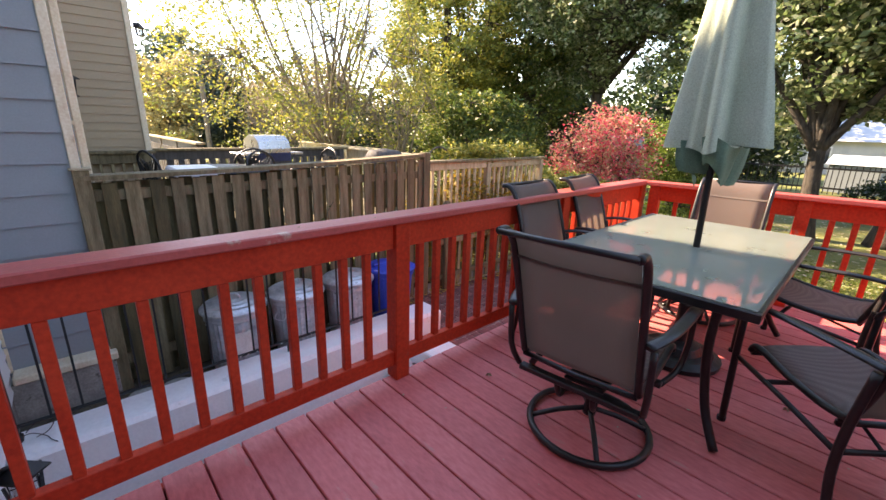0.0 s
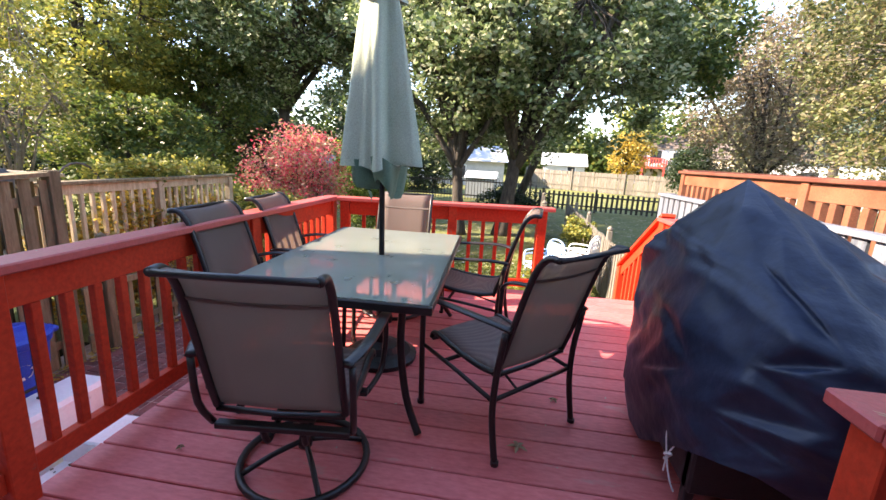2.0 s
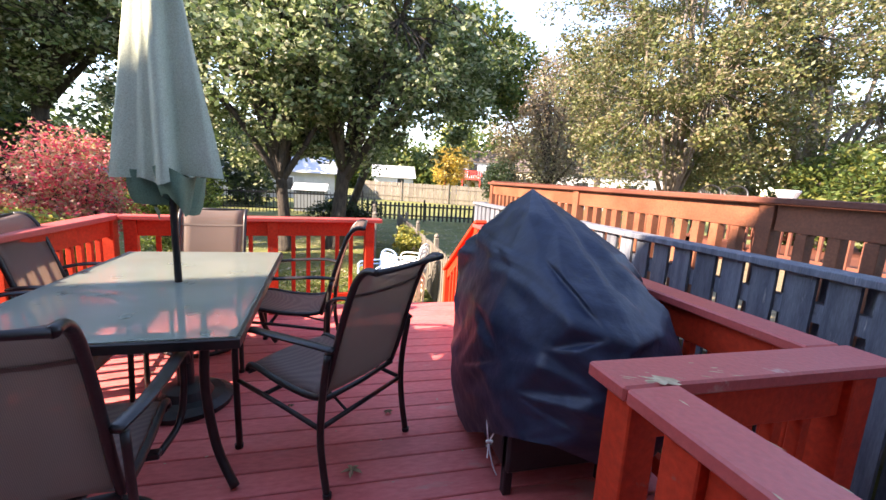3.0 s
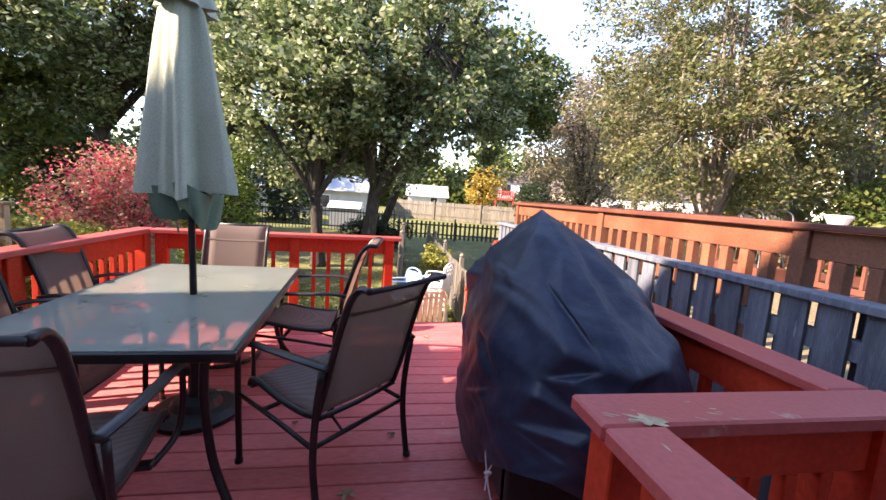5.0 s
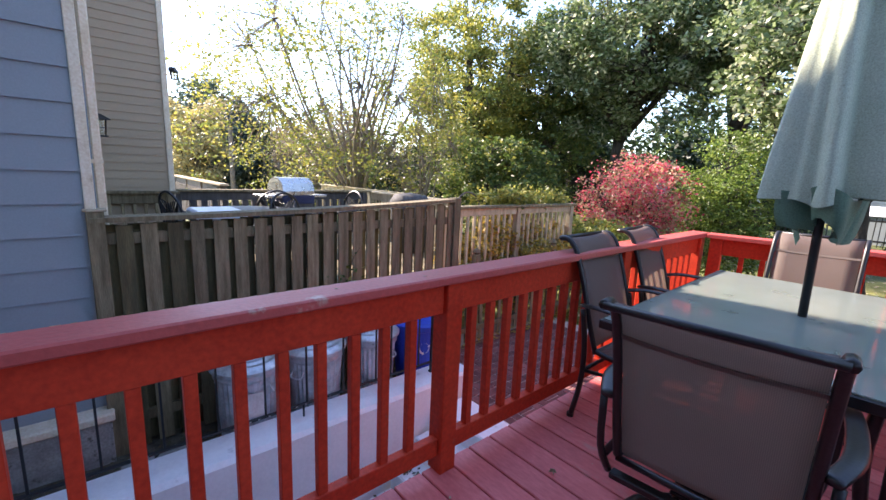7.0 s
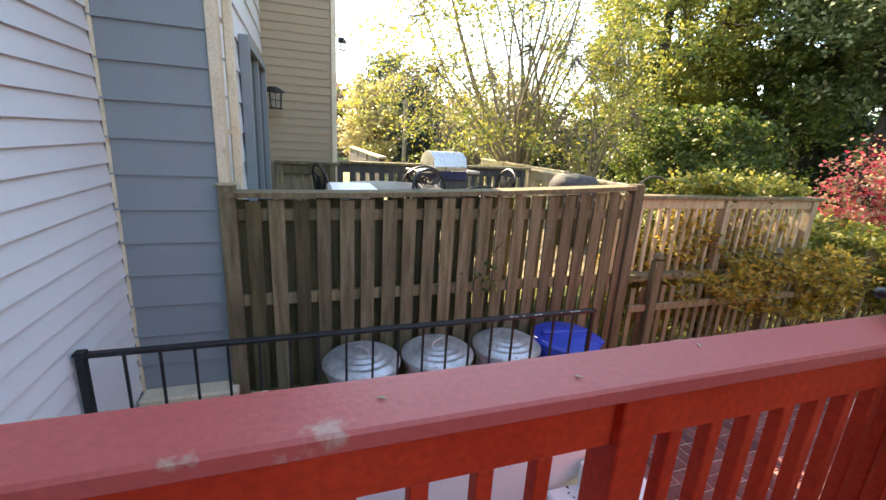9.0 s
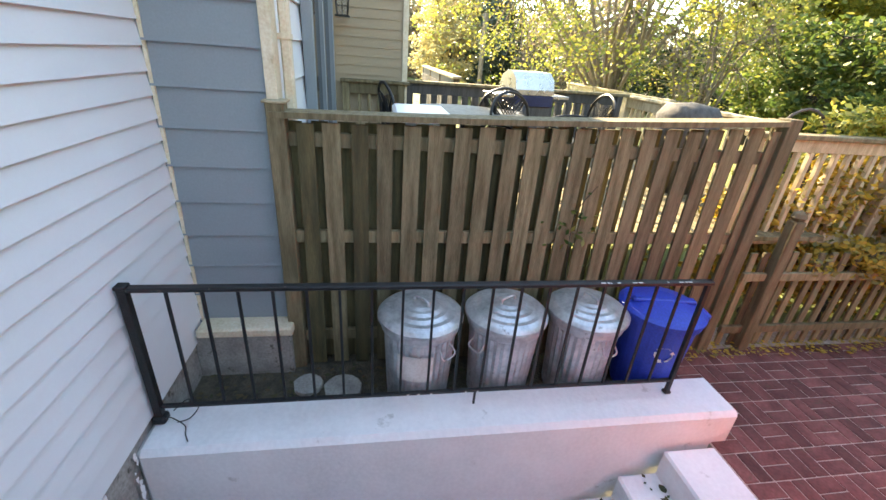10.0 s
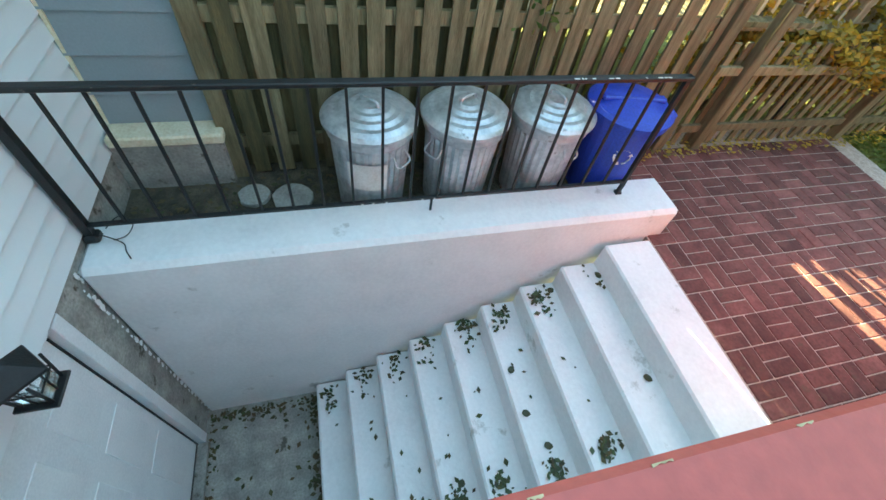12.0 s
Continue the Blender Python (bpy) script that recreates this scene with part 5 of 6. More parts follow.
# ---- deck stairs to the lawn ----
st = thing("stair_railing", "red painted sloping handrail down to the lawn", "railing", 3.24, 4.80, 0.0)
bm = bmesh.new()
beam(bm, (0, -0.05, 0.96), (0, 1.12, 0.19), 0.13, 0.035, 0.004)
part("cap", bm, REDRAIL, st)
bm = bmesh.new()
beam(bm, (0, -0.04, 0.875), (0, 1.10, 0.11), 0.04, 0.10, 0.003)
beam(bm, (0, -0.04, 0.15), (0, 1.10, -0.60), 0.04, 0.09, 0.003)
part("rails", bm, REDRAIL, st)
part("post", boxes((-0.045, 0.045, -0.06, 0.03, -0.3, 0.93), bev=0.004), REDRAIL, st)
part("post", boxes((-0.045, 0.045, 1.05, 1.14, -0.95, 0.20), bev=0.004), REDRAIL, st)
for k in range(1, 8):
    y = k * 0.13
    part("baluster", boxes((-0.018, 0.018, y - 0.018, y + 0.018, 0.15 - y * 0.66, 0.84 - y * 0.67), bev=0.002), REDRAIL, st)
ds = tagged(new("steps_deck"), "red painted wooden steps down to the lawn", "steps", kind="structure")
for k in range(4):
    part("tread", boxes((2.30, 3.20, 5.06 + k * 0.28, 5.35 + k * 0.28, -0.19 * (k + 1) - 0.035, -0.19 * (k + 1)), bev=0.004), DECK, ds)
    part("riser", boxes((2.30, 3.20, 5.06 + k * 0.28, 5.075 + k * 0.28, -0.19 * (k + 1), -0.19 * k - 0.04)), REDRAIL, ds)
part("stringer", boxes((2.27, 2.30, 5.06, 6.2, -0.95, -0.70), (3.20, 3.23, 5.06, 6.2, -0.95, -0.70)), REDRAIL, ds)
bm = bmesh.new()
bm_v = []
for k in range(26):
    a = k * math.pi / 13
    q = 0.75 + 0.45 * noise.noise(Vector((math.cos(a) * 2.5, math.sin(a) * 2.5, 1.0))) + 0.2 * math.sin(a * 7)
    bm_v.append(bm.verts.new((2.535 + 0.045 * q * math.cos(a) + 0.02 * q * math.sin(a), 1.475 + 0.02 * q * math.sin(a) - 0.02 * q * math.cos(a), 0.9312)))
bm.faces.new(bm_v)
tagged(part("trim_bare_patch", bm, WORN), "bare wood where the cap paint has peeled", "paint", kind="structure")

# ---- the grey fence and the orange deck on the other side ----
gf = thing("privacy_fence", "blue-grey weathered shadowbox fence beside the deck", "fence", 3.82, -1.0, -0.92)
rng = random.Random(9)
for k in range(46):
    y = 0.1 + 0.165 * k
    top = 1.985
    for side in (0, 1):
        x0 = -0.03 if side == 0 else 0.04
        bm = bmesh.new()
        w = (0.118 if side == 0 else 0.085) + rng.uniform(-0.008, 0.008)
        box(bm, x0, x0 + 0.018, y - w / 2 + side * 0.082, y + w / 2 + side * 0.082, 0.03, top - 0.02 - side * 0.0, 0.0)
        part("board", bm, GREYWOOD, gf)
for z in (0.2, 1.0, 1.76):
    part("rail", boxes((-0.01, 0.035, 0.0, 7.6, z, z + 0.085)), GREYWOOD, gf)
bm = bmesh.new()
beam(bm, (0.005, 0, 1.99), (0.005, 3.8, 1.98), 0.13, 0.035, 0.004)
beam(bm, (0.005, 3.8, 1.98), (0.005, 7.6, 1.97), 0.13, 0.035, 0.004)
part("top_cap", bm, GREYWOOD, gf)
for y in (0.0, 2.5, 5.0, 7.6):
    part("post", boxes((0.06, 0.15, y - 0.045, y + 0.045, 0, 1.99)), GREYWOOD, gf)
OR = "orange-brown stained wooden deck railing of the neighbour"
railing("neighbour_railing", OR, (4.25, -1.0), (4.25, 7.1), 0.33, 1.37, ORANGE, BROWNRAIL, [0.0, 1.8, 3.6, 5.6, 8.06], gap=0.15, rail_h=0.15, bal=0.06)
railing("neighbour_railing", OR, (4.33, 7.15), (8.6, 7.15), 0.33, 1.39, ORANGE, BROWNRAIL, [0.0, 1.9, 4.2], gap=0.15, rail_h=0.15, bal=0.045)
railing("neighbour_railing", "dark brown stained deck railing beyond", (8.8, 2.5), (8.8, 7.4), 0.3, 1.34, BROWNRAIL, BROWNRAIL, [0.0, 2.4, 4.86], gap=0.15, rail_h=0.15, bal=0.045)
railing("neighbour_railing", "dark brown stained deck railing beyond", (10.5, 8.2), (16.0, 8.2), 0.3, 1.36, BROWNRAIL, BROWNRAIL, [0.0, 2.7, 5.46], gap=0.15, rail_h=0.15, bal=0.045)
bm = boxes((4.2, 8.8, -1.0, 7.2, 0.20, 0.33))
tagged(part("floor_orange_deck", bm, WEATHER), "weathered wooden deck floor next door", "deck", kind="structure")
bm = boxes((8.8, 16.0, -1.0, 8.2, 0.16, 0.28))
tagged(part("floor_brown_deck", bm, BROWNRAIL), "dark brown deck floor two houses along", "deck", kind="structure")
pot = thing("planter", "pale round planter standing on the far railing", "planter", 8.8, 5.85, 1.34)
bm = bmesh.new()
lathe(bm, [(0.10, 0.0), (0.17, 0.14), (0.17, 0.17), (0.14, 0.17), (0.0, 0.15)], 16)
part("body", bm, WHITEPLASTIC, pot)
for y, in ((6.4,), (6.9,)):
    c = cast_chair(8.2, y, 90)
    c.location = (8.1, y, 0.62)
    c["label"] = "dark cast metal chair on the deck next door"
    del c["group"]
    part("plinth", boxes((-0.3, 0.3, -0.3, 0.3, -0.35, 0.0)), BROWNRAIL, c)

# ---- yard ----
picket_fence("picket_fence", "grey weathered pointed picket fence along the lawn", (3.55, 5.8), (3.95, 15.5), -0.95, 1.05, YARDWOOD, 0.15, 0.09, [0.2, 2.6, 5.0, 7.4, 9.6], True, 1.2, (0.2, 0.7), 5)
picket_fence("picket_fence", "tall pale wooden yard fence with pointed boards", (2.55, 9.3), (3.0, 14.6), -0.95, 1.25, YARDWOOD, 0.11, 0.10, [0.1, 2.6, 5.2], True, 1.5, (0.2, 0.8), 6)
picket_fence("yard_fence", "dark wooden rail fence across the yards", (3.2, 21.5), (12.0, 20.0), -0.75, 0.85, DARKWOOD, 0.22, 0.10, [0.1, 2.9, 5.8, 8.7], False, 1.0, (0.25, 0.8), 7)
picket_fence("yard_fence", "pale board fence in front of the far houses", (3.5, 37.0), (15.0, 31.0), -0.6, 1.5, YARDWOOD, 0.24, 0.22, [0.1, 4, 8, 12.8], False, 1.6, (0.25, 0.8), 8)
picket_fence("yard_fence", "black metal fence before the sheds", (-8.0, 22.6), (3.2, 22.6), -0.72, 1.1, BLACKIRON, 0.16, 0.03, [0.1, 3.7, 7.4, 11.1], False, 1.25, (0.2, 0.88), 9)


def plastic_chair(name, label, x, y, z, rz, mat, n=1):
    c = thing(name, label, "chair", x, y, z, rz)
    for i in range(n):
        dz, dy = i * 0.075, i * -0.012
        bm = bmesh.new()
        box(bm, -0.22, 0.22, -0.20, 0.24, 0.40 + dz, 0.425 + dz, 0.006)
        part("seat", bm, mat, c)
        for k in range(5):
            part("back_slat", boxes((-0.20 + k * 0.085, -0.14 + k * 0.085, -0.245 + dy, -0.225 + dy, 0.44 + dz, 0.80 + dz), bev=0.004), mat, c)
        bm = bmesh.new()
        tube(bm, smooth_line([(-0.25, -0.22 + dy, 0.40 + dz), (-0.245, -0.25 + dy, 0.72 + dz), (-0.12, -0.26 + dy, 0.84 + dz), (0.12, -0.26 + dy, 0.84 + dz), (0.245, -0.25 + dy, 0.72 + dz), (0.25, -0.22 + dy, 0.40 + dz)], 4), 0.02, 6, flat=0.7)
        part("back_rim", bm, mat, c)
        for s in (-1, 1):
            bm = bmesh.new()
            tube(bm, smooth_line([(s * 0.26, -0.24, 0.62 + dz), (s * 0.29, 0.0, 0.63 + dz), (s * 0.28, 0.22, 0.60 + dz), (s * 0.25, 0.24, 0.42 + dz)], 4), 0.022, 6, flat=0.6)
            part("armrest", bm, mat, c)
            if i == 0:
                for yy in (-0.22, 0.22):
                    bm = bmesh.new()
                    tube(bm, [(s * 0.22, yy * 0.95, 0.41), (s * 0.26, yy * 1.1, 0.0)], 0.02, 6)
                    part("leg", bm, mat, c)
    return c


plastic_chair("plastic_chair_stack", "stack of white plastic garden chairs by the fence", 3.05, 7.9, -0.93, 60, WHITEPLASTIC, 5)
plastic_chair("plastic_chair", "pale blue plastic garden chair beside the stack", 2.55, 8.3, -0.93, 120, BLUEPLASTIC, 2)
plastic_chair("plastic_chair", "beige plastic garden chair by the deck steps", 2.75, 6.75, -0.93, 20, CREAM, 3)
tt = thing("side_table", "low beige garden table with a blue cushion", "table", 2.85, 6.15 + 0.15, -0.93)
part("tabletop", boxes((-0.22, 0.22, -0.2, 0.2, 0.38, 0.42), bev=0.01), CREAM, tt)
for sx in (-0.18, 0.18):
    for sy in (-0.16, 0.16):
        part("leg", boxes((sx - 0.015, sx + 0.015, sy - 0.015, sy + 0.015, 0, 0.38)), CREAM, tt)

# ---- houses and sheds far off ----


def house(name, label, x, y, z, rz, w, d, h, wall_mat, roof_mat, roof_h, windows=(), over=0.3, deckrail=None):
    b = thing(name, label, "house" if h > 2.6 else "shed", x, y, z, rz)
    part("wall", boxes((-w / 2, w / 2, -d / 2, d / 2, -0.5, h)), wall_mat, b)
    bm = bmesh.new()
    W, D = w / 2 + over, d / 2 + over
    v = [bm.verts.new(p) for p in ((-W, -D, h), (W, -D, h), (W, D, h), (-W, D, h), (-W, 0, h + roof_h), (W, 0, h + roof_h))]
    for f in ((0, 1, 5, 4), (2, 3, 4, 5), (0, 4, 3), (1, 2, 5), (0, 3, 2, 1)):
        bm.faces.new([v[i] for i in f])
    part("roof", bm, roof_mat, b)
    for wx, wz, ww, wh in windows:
        win = new("window")
        win.parent = b
        part("window_frame", boxes((wx - ww / 2 - 0.08, wx + ww / 2 + 0.08, -d / 2 - 0.06, -d / 2 + 0.02, wz - 0.08, wz + wh + 0.08)), WHITEDOOR, win)
        part("pane", boxes((wx - ww / 2, wx + ww / 2, -d / 2 - 0.075, -d / 2 - 0.05, wz, wz + wh)), GLASSBLACK, win)
    if deckrail:
        dx0, dx1, dz = deckrail
        part("balcony_floor", boxes((dx0, dx1, -d / 2 - 2.2, -d / 2 - 0.01, dz - 0.25, dz)), REDDECK, b)
        bm = bmesh.new()
        box(bm, dx0, dx1, -d / 2 - 2.25, -d / 2 - 2.15, dz + 0.9, dz + 1.02)
        for k in range(int((dx1 - dx0) / 0.3) + 1):
            box(bm, dx0 + k * 0.3, dx0 + k * 0.3 + 0.14, -d / 2 - 2.22, -d / 2 - 2.16, dz, dz + 0.9)
        part("balcony_railing", bm, REDDECK, b)
        for dx in (dx0 + 0.1, (dx0 + dx1) / 2, dx1 - 0.1):
            part("balcony_post", boxes((dx - 0.1, dx + 0.1, -d / 2 - 2.2, -d / 2 - 2.0, -0.4, dz - 0.25)), REDDECK, b)
    return b


house("shed", "pale grey metal garden shed under the trees", 0.46, 25.2, -0.75, -4, 1.6, 2.0, 1.15, GREYSIDE, WHITESIDE, 0.35, over=0.1)
house("house", "white low house seen through the trees", -3.2, 36.5, -0.6, 8, 9.0, 6.0, 1.9, PALEHOUSE, PALEHOUSE, 1.3, ((-2.5, 0.6, 0.9, 0.9), (1.0, 0.6, 0.9, 0.9)))
house("house", "white house with a red balcony across the yards", 21.6, 61.0, -0.5, -18, 6.5, 6.0, 4.6, PALEHOUSE, ROOF, 1.8, ((-2.2, 3.0, 0.9, 1.1), (0.0, 2.7, 1.3, 1.6), (2.3, 3.0, 0.8, 1.1), (-1.5, 0.4, 0.9, 1.1)), deckrail=(-3.9, 1.2, 2.3))
house("house", "pale house with a brown roof far off", 30.0, 52.0, -0.5, -30, 11.0, 7.0, 3.4, CREAM, ROOF, 1.9, ((-3, 1.4, 1.0, 1.1), (1, 1.4, 1.0, 1.1)))
house("house", "white bungalow far beyond the lawn", 8.5, 52.0, -0.5, -5, 4.5, 5.0, 1.8, PALEHOUSE, PALEHOUSE, 1.4, ((0.8, 0.8, 0.8, 0.9),))
house("house", "brick-red house behind the dark trees", -16.0, 40.0, -0.6, 20, 10.0, 7.0, 2.6, PAVER, ROOF, 1.7, ((-2, 1.0, 1.0, 1.1), (2, 1.0, 1.0, 1.1)))
house("house", "white house behind the trees on the slope", 27.0, 36.0, -0.5, -35, 9.0, 7.0, 3.0, PALEHOUSE, ROOF, 1.7, ((-2, 1.2, 1.0, 1.1), (2, 1.2, 1.0, 1.1)))
house("shed", "small grey shed behind the red bush", -7.9, 20.5, -0.8, 25, 2.2, 2.0, 1.55, GREYSIDE, GREYSIDE, 0.55, over=0.15)
pl = thing("utility_pole", "bare wooden utility pole among the far trees", "pole", -20.3, 5.9, -0.95)
bm = bmesh.new()
tube(bm, [(0, 0, 0), (0, 0, 4.0)], 0.11, 8)
part("pole", bm, PALEBARK, pl)

# ---- trees ----


def tree(name, label, x, y, z, height, r0, crown_c, crown_r, leaf_mat, n_leaves, leaf=0.055, bark=BARK, hubs=9, tips=150, clump=0.5, seed=1, fork=0.25,
         up=0.5, lean=(0, 0), cat="tree", stems=1, droop=0.0):
    """A trunk forking at fork * height, limbs to hubs in the crown, twigs to the clumps, and the leaves in clumps at the twigs' ends."""
    t = thing(name, label, cat, x, y, z)
    R = np.random.default_rng(seed)
    rr = random.Random(seed)
    cc, cr = Vector(crown_c) - Vector((x, y, z)), Vector(crown_r)
    bm = bmesh.new()
    top = Vector((cc.x * 0.35 + lean[0], cc.y * 0.35 + lean[1], height * fork))
    roots = []
    for s in range(stems):
        off = Vector((rr.uniform(-1, 1), rr.uniform(-1, 1), 0)) * (r0 * 1.5 if stems > 1 else 0)
        tp = top + off * 2.5
        line = smooth_line([off, off * 1.4 + tp * 0.35, tp], 4)
        if height > 3:
            tube(bm, line, r0, 10, taper=[r0 * (1.35 - 0.55 * min(1, i / len(line) * 1.6)) for i in range(len(line))])
        else:
            tube(bm, line, r0, 6, taper=[r0 * (1 - 0.4 * i / len(line)) for i in range(len(line))])
        roots.append(tp)
    hub_pts = []
    for h in range(hubs):
        u = R.normal(size=3)
        u /= np.linalg.norm(u)
        k = 0.35 + 0.35 * R.random()
        hub_pts.append(cc + Vector((u[0] * cr.x * k, u[1] * cr.y * k, (abs(u[2]) if h % 3 else u[2]) * cr.z * k)))
    for h in hub_pts:
        s = min(roots, key=lambda q: (q - h).length + rr.random() * 0.3)
        st_ = s - Vector((0, 0, rr.uniform(0, 0.15) * height * fork))
        mid = st_.lerp(h, 0.5) + Vector((rr.uniform(-1, 1), rr.uniform(-1, 1), rr.uniform(0, 1))) * cr.z * 0.10
        line = smooth_line([st_, mid, h], 4)
        tube(bm, line, 0, 6, taper=[r0 * (0.55 - 0.38 * i / len(line)) for i in range(len(line))])
    cents = []
    for i in range(tips):
        u = R.normal(size=3)
        u /= np.linalg.norm(u)
        k = R.random() ** 0.33 * (0.93 + 0.16 * noise.noise(Vector((u[0] * 2, u[1] * 2, u[2] * 2 + seed))) * 2)
        p = cc + Vector((u[0] * cr.x * k, u[1] * cr.y * k, u[2] * cr.z * k))
        if p.z < 0.12 * height * fork + 0.15:
            p.z = 0.12 * height * fork + 0.15 + rr.random() * 0.3
        h = min(hub_pts, key=lambda q: (q - p).length)
        mid = h.lerp(p, 0.5) + Vector((rr.uniform(-1, 1), rr.uniform(-1, 1), rr.uniform(-0.3, 1))) * 0.12 * (p - h).length
        tube(bm, [h, mid, p], 0, 4, taper=[r0 * 0.13, r0 * 0.08, r0 * 0.03])
        cents.append(p)
    part("trunk", bm, bark, t, smooth=True)
    if n_leaves:
        per = max(1, n_leaves // tips)
        c = np.repeat(np.array([tuple(p) for p in cents]), per, axis=0)
        g = R.normal(size=c.shape)
        g /= np.linalg.norm(g, axis=1)[:, None]
        g *= (R.random(len(c))[:, None] ** 0.4) * clump * (0.6 + 0.8 * np.repeat(R.random(len(cents)), per)[:, None])
        g[:, 2] *= 0.7
        c = c + g
        put_mesh("crown", leaves_mesh(c, leaf * (0.7 + 0.6 * R.random(len(c))), leaf_mat, R, up, droop), t)
    return t


BIG = "large spreading tree with silvery green autumn leaves"
tree("tree", BIG, 0.45, 13.2, -0.9, 9.0, 0.19, (0.0, 13.2, 4.1), (2.9, 2.6, 2.9), LEAF_BIG, 24000, 0.075, hubs=12, tips=190, clump=0.55, seed=11, fork=0.24)
tree("tree", BIG, 1.75, 13.6, -0.9, 11.0, 0.25, (2.5, 13.4, 4.9), (4.2, 3.0, 3.7), LEAF_BIG, 38000, 0.08, hubs=16, tips=270, clump=0.55, seed=12, fork=0.22)
tree("tree", "broad dark green tree at the edge of the lawn", 2.1, 17.9, -0.8, 11, 0.17, (6.2, 17.0, 5.6), (3.3, 2.6, 2.2), LEAF_MID, 22000, 0.09, hubs=10, tips=150, clump=0.65, seed=13, fork=0.38)
tree("tree", "large spreading oak with silvery green leaves and dark limbs", -7.6, 17.2, -0.9, 11, 0.27, (-6.4, 16.6, 6.4), (4.9, 3.8, 3.3), LEAF_BIG, 44000, 0.085, hubs=16, tips=300, clump=0.6, seed=14, fork=0.40)
tree("tree", "large spreading oak with thinning leaves", -3.8, 18.6, -0.9, 11, 0.22, (-3.6, 18.2, 7.8), (3.4, 3.2, 3.4), LEAF_BIG, 30000, 0.085, hubs=13, tips=190, clump=0.6, seed=15, fork=0.36)
tree("tree", "sparse ash tree with pale bare twigs and few leaves", -9.8, 7.0, -0.9, 7.0, 0.09, (-10.0, 6.3, 3.4), (4.2, 4.4, 3.6), LEAF_YG, 22000, 0.046, PALEBARK, hubs=30, tips=560, clump=0.5, seed=16, fork=0.16)
tree("tree", "bare twiggy tree with pale branches", -8.6, 8.1, -0.9, 5.0, 0.08, (-8.6, 8.1, 1.7), (1.5, 1.5, 1.5), LEAF_PURP, 900, 0.03, PALEBARK, hubs=16, tips=330, clump=0.25, seed=17, fork=0.12)
tree("tree", "tall yellow-green tree with bright thin leaves", -13.2, 14.0, -0.9, 12, 0.2, (-13.0, 14.0, 5.2), (3.6, 3.0, 4.9), LEAF_YG, 36000, 0.08, hubs=14, tips=230, clump=0.55, seed=18, fork=0.25)
tree("tree", "tall leafy green tree behind the fences", -11.0, 17.5, -0.9, 12, 0.2, (-10.8, 17.5, 5.0), (3.0, 2.6, 5.2), LEAF_MID, 26000, 0.09, hubs=12, tips=190, clump=0.65, seed=19, fork=0.25)
tree("tree", "low leafy green tree beyond the decks", -9.3, 11.8, -0.9, 4.4, 0.1, (-9.3, 11.8, 1.3), (2.6, 2.0, 1.6), LEAF_MID, 17000, 0.07, hubs=9, tips=120, clump=0.45, seed=20, fork=0.2)
tree("tree", "dark ivy-covered evergreen with drooping branches", -11.2, 20.2, -0.9, 9, 0.35, (-11.2, 20.2, 3.2), (2.2, 2.0, 3.8), LEAF_DARK, 15000, 0.09, hubs=12, tips=130, clump=0.5, seed=21, fork=0.5, droop=0.4)
tree("tree", "yellow-green leafy tree glowing in the sun", 9.8, 9.3, -0.9, 9.5, 0.10, (9.8, 9.6, 4.6), (3.6, 2.8, 4.0), LEAF_PALE, 62000, 0.046, PALEBARK, hubs=16, tips=380, clump=0.46, seed=22, fork=0.2)
tree("tree", "pale leafy tree thinning for autumn", 14.0, 9.0, -0.9, 10, 0.17, (14.0, 9.5, 4.2), (3.8, 3.2, 4.6), LEAF_PALE, 42000, 0.055, PALEBARK, hubs=14, tips=280, clump=0.45, seed=23, fork=0.2)
tree("tree", "russet purple-leaved tree thinning for autumn", 12.6, 20.5, -0.8, 9, 0.15, (12.4, 20.5, 4.6), (3.6, 3.0, 3.9), LEAF_PURP, 21000, 0.075, hubs=14, tips=300, clump=0.8, seed=24, fork=0.25)
tree("tree", "tall blue-green pine far off", 24.4, 33.7, -0.6, 15, 0.3, (24.4, 33.7, 9.0), (3.4, 3.4, 6.5), LEAF_PINE, 15000, 0.16, hubs=14, tips=150, clump=0.9, seed=25, fork=0.6)
tree("tree", "pale thin tree far off against the sky", 16.5, 27.0, -0.6, 11, 0.15, (16.5, 27.0, 5.6), (3.4, 3.0, 4.2), LEAF_PALE, 9000, 0.09, PALEBARK, hubs=14, tips=220, clump=0.6, seed=26, fork=0.3)
tree("tree", "dark pine tree far off on the slope", -26.2, 6.3, -0.9, 8, 0.2, (-26.2, 6.4, 2.6), (2.0, 2.0, 3.9), LEAF_PINE, 12000, 0.13, hubs=12, tips=120, clump=0.7, seed=27, fork=0.6)
tree("tree", "dark pine tree far off on the slope", -27.5, 8.6, -0.9, 7, 0.2, (-27.5, 8.6, 2.0), (1.8, 1.8, 2.7), LEAF_PINE, 9000, 0.13, hubs=10, tips=100, clump=0.6, seed=28, fork=0.6)
tree("tree", "bright yellow-leaved tree before the pines", -22.7, 4.6, -0.9, 5.5, 0.12, (-22.7, 4.7, 1.8), (2.1, 1.8, 2.7), LEAF_HAZE, 10000, 0.09, hubs=9, tips=110, clump=0.5, seed=29, fork=0.2)
tree("tree", "thin brown autumn tree beyond the decks", -19.5, 9.2, -0.9, 6, 0.1, (-19.5, 9.2, 1.8), (2.6, 2.2, 2.4), LEAF_PURP, 7000, 0.06, PALEBARK, hubs=12, tips=230, clump=0.5, seed=30, fork=0.2)
tree("tree", "yellow autumn tree far across the lawn", 13.9, 46.0, -0.5, 6, 0.2, (13.9, 46.0, 2.9), (1.9, 1.9, 2.2), LEAF_YEL, 7000, 0.14, hubs=9, tips=110, clump=0.8, seed=31, fork=0.2)
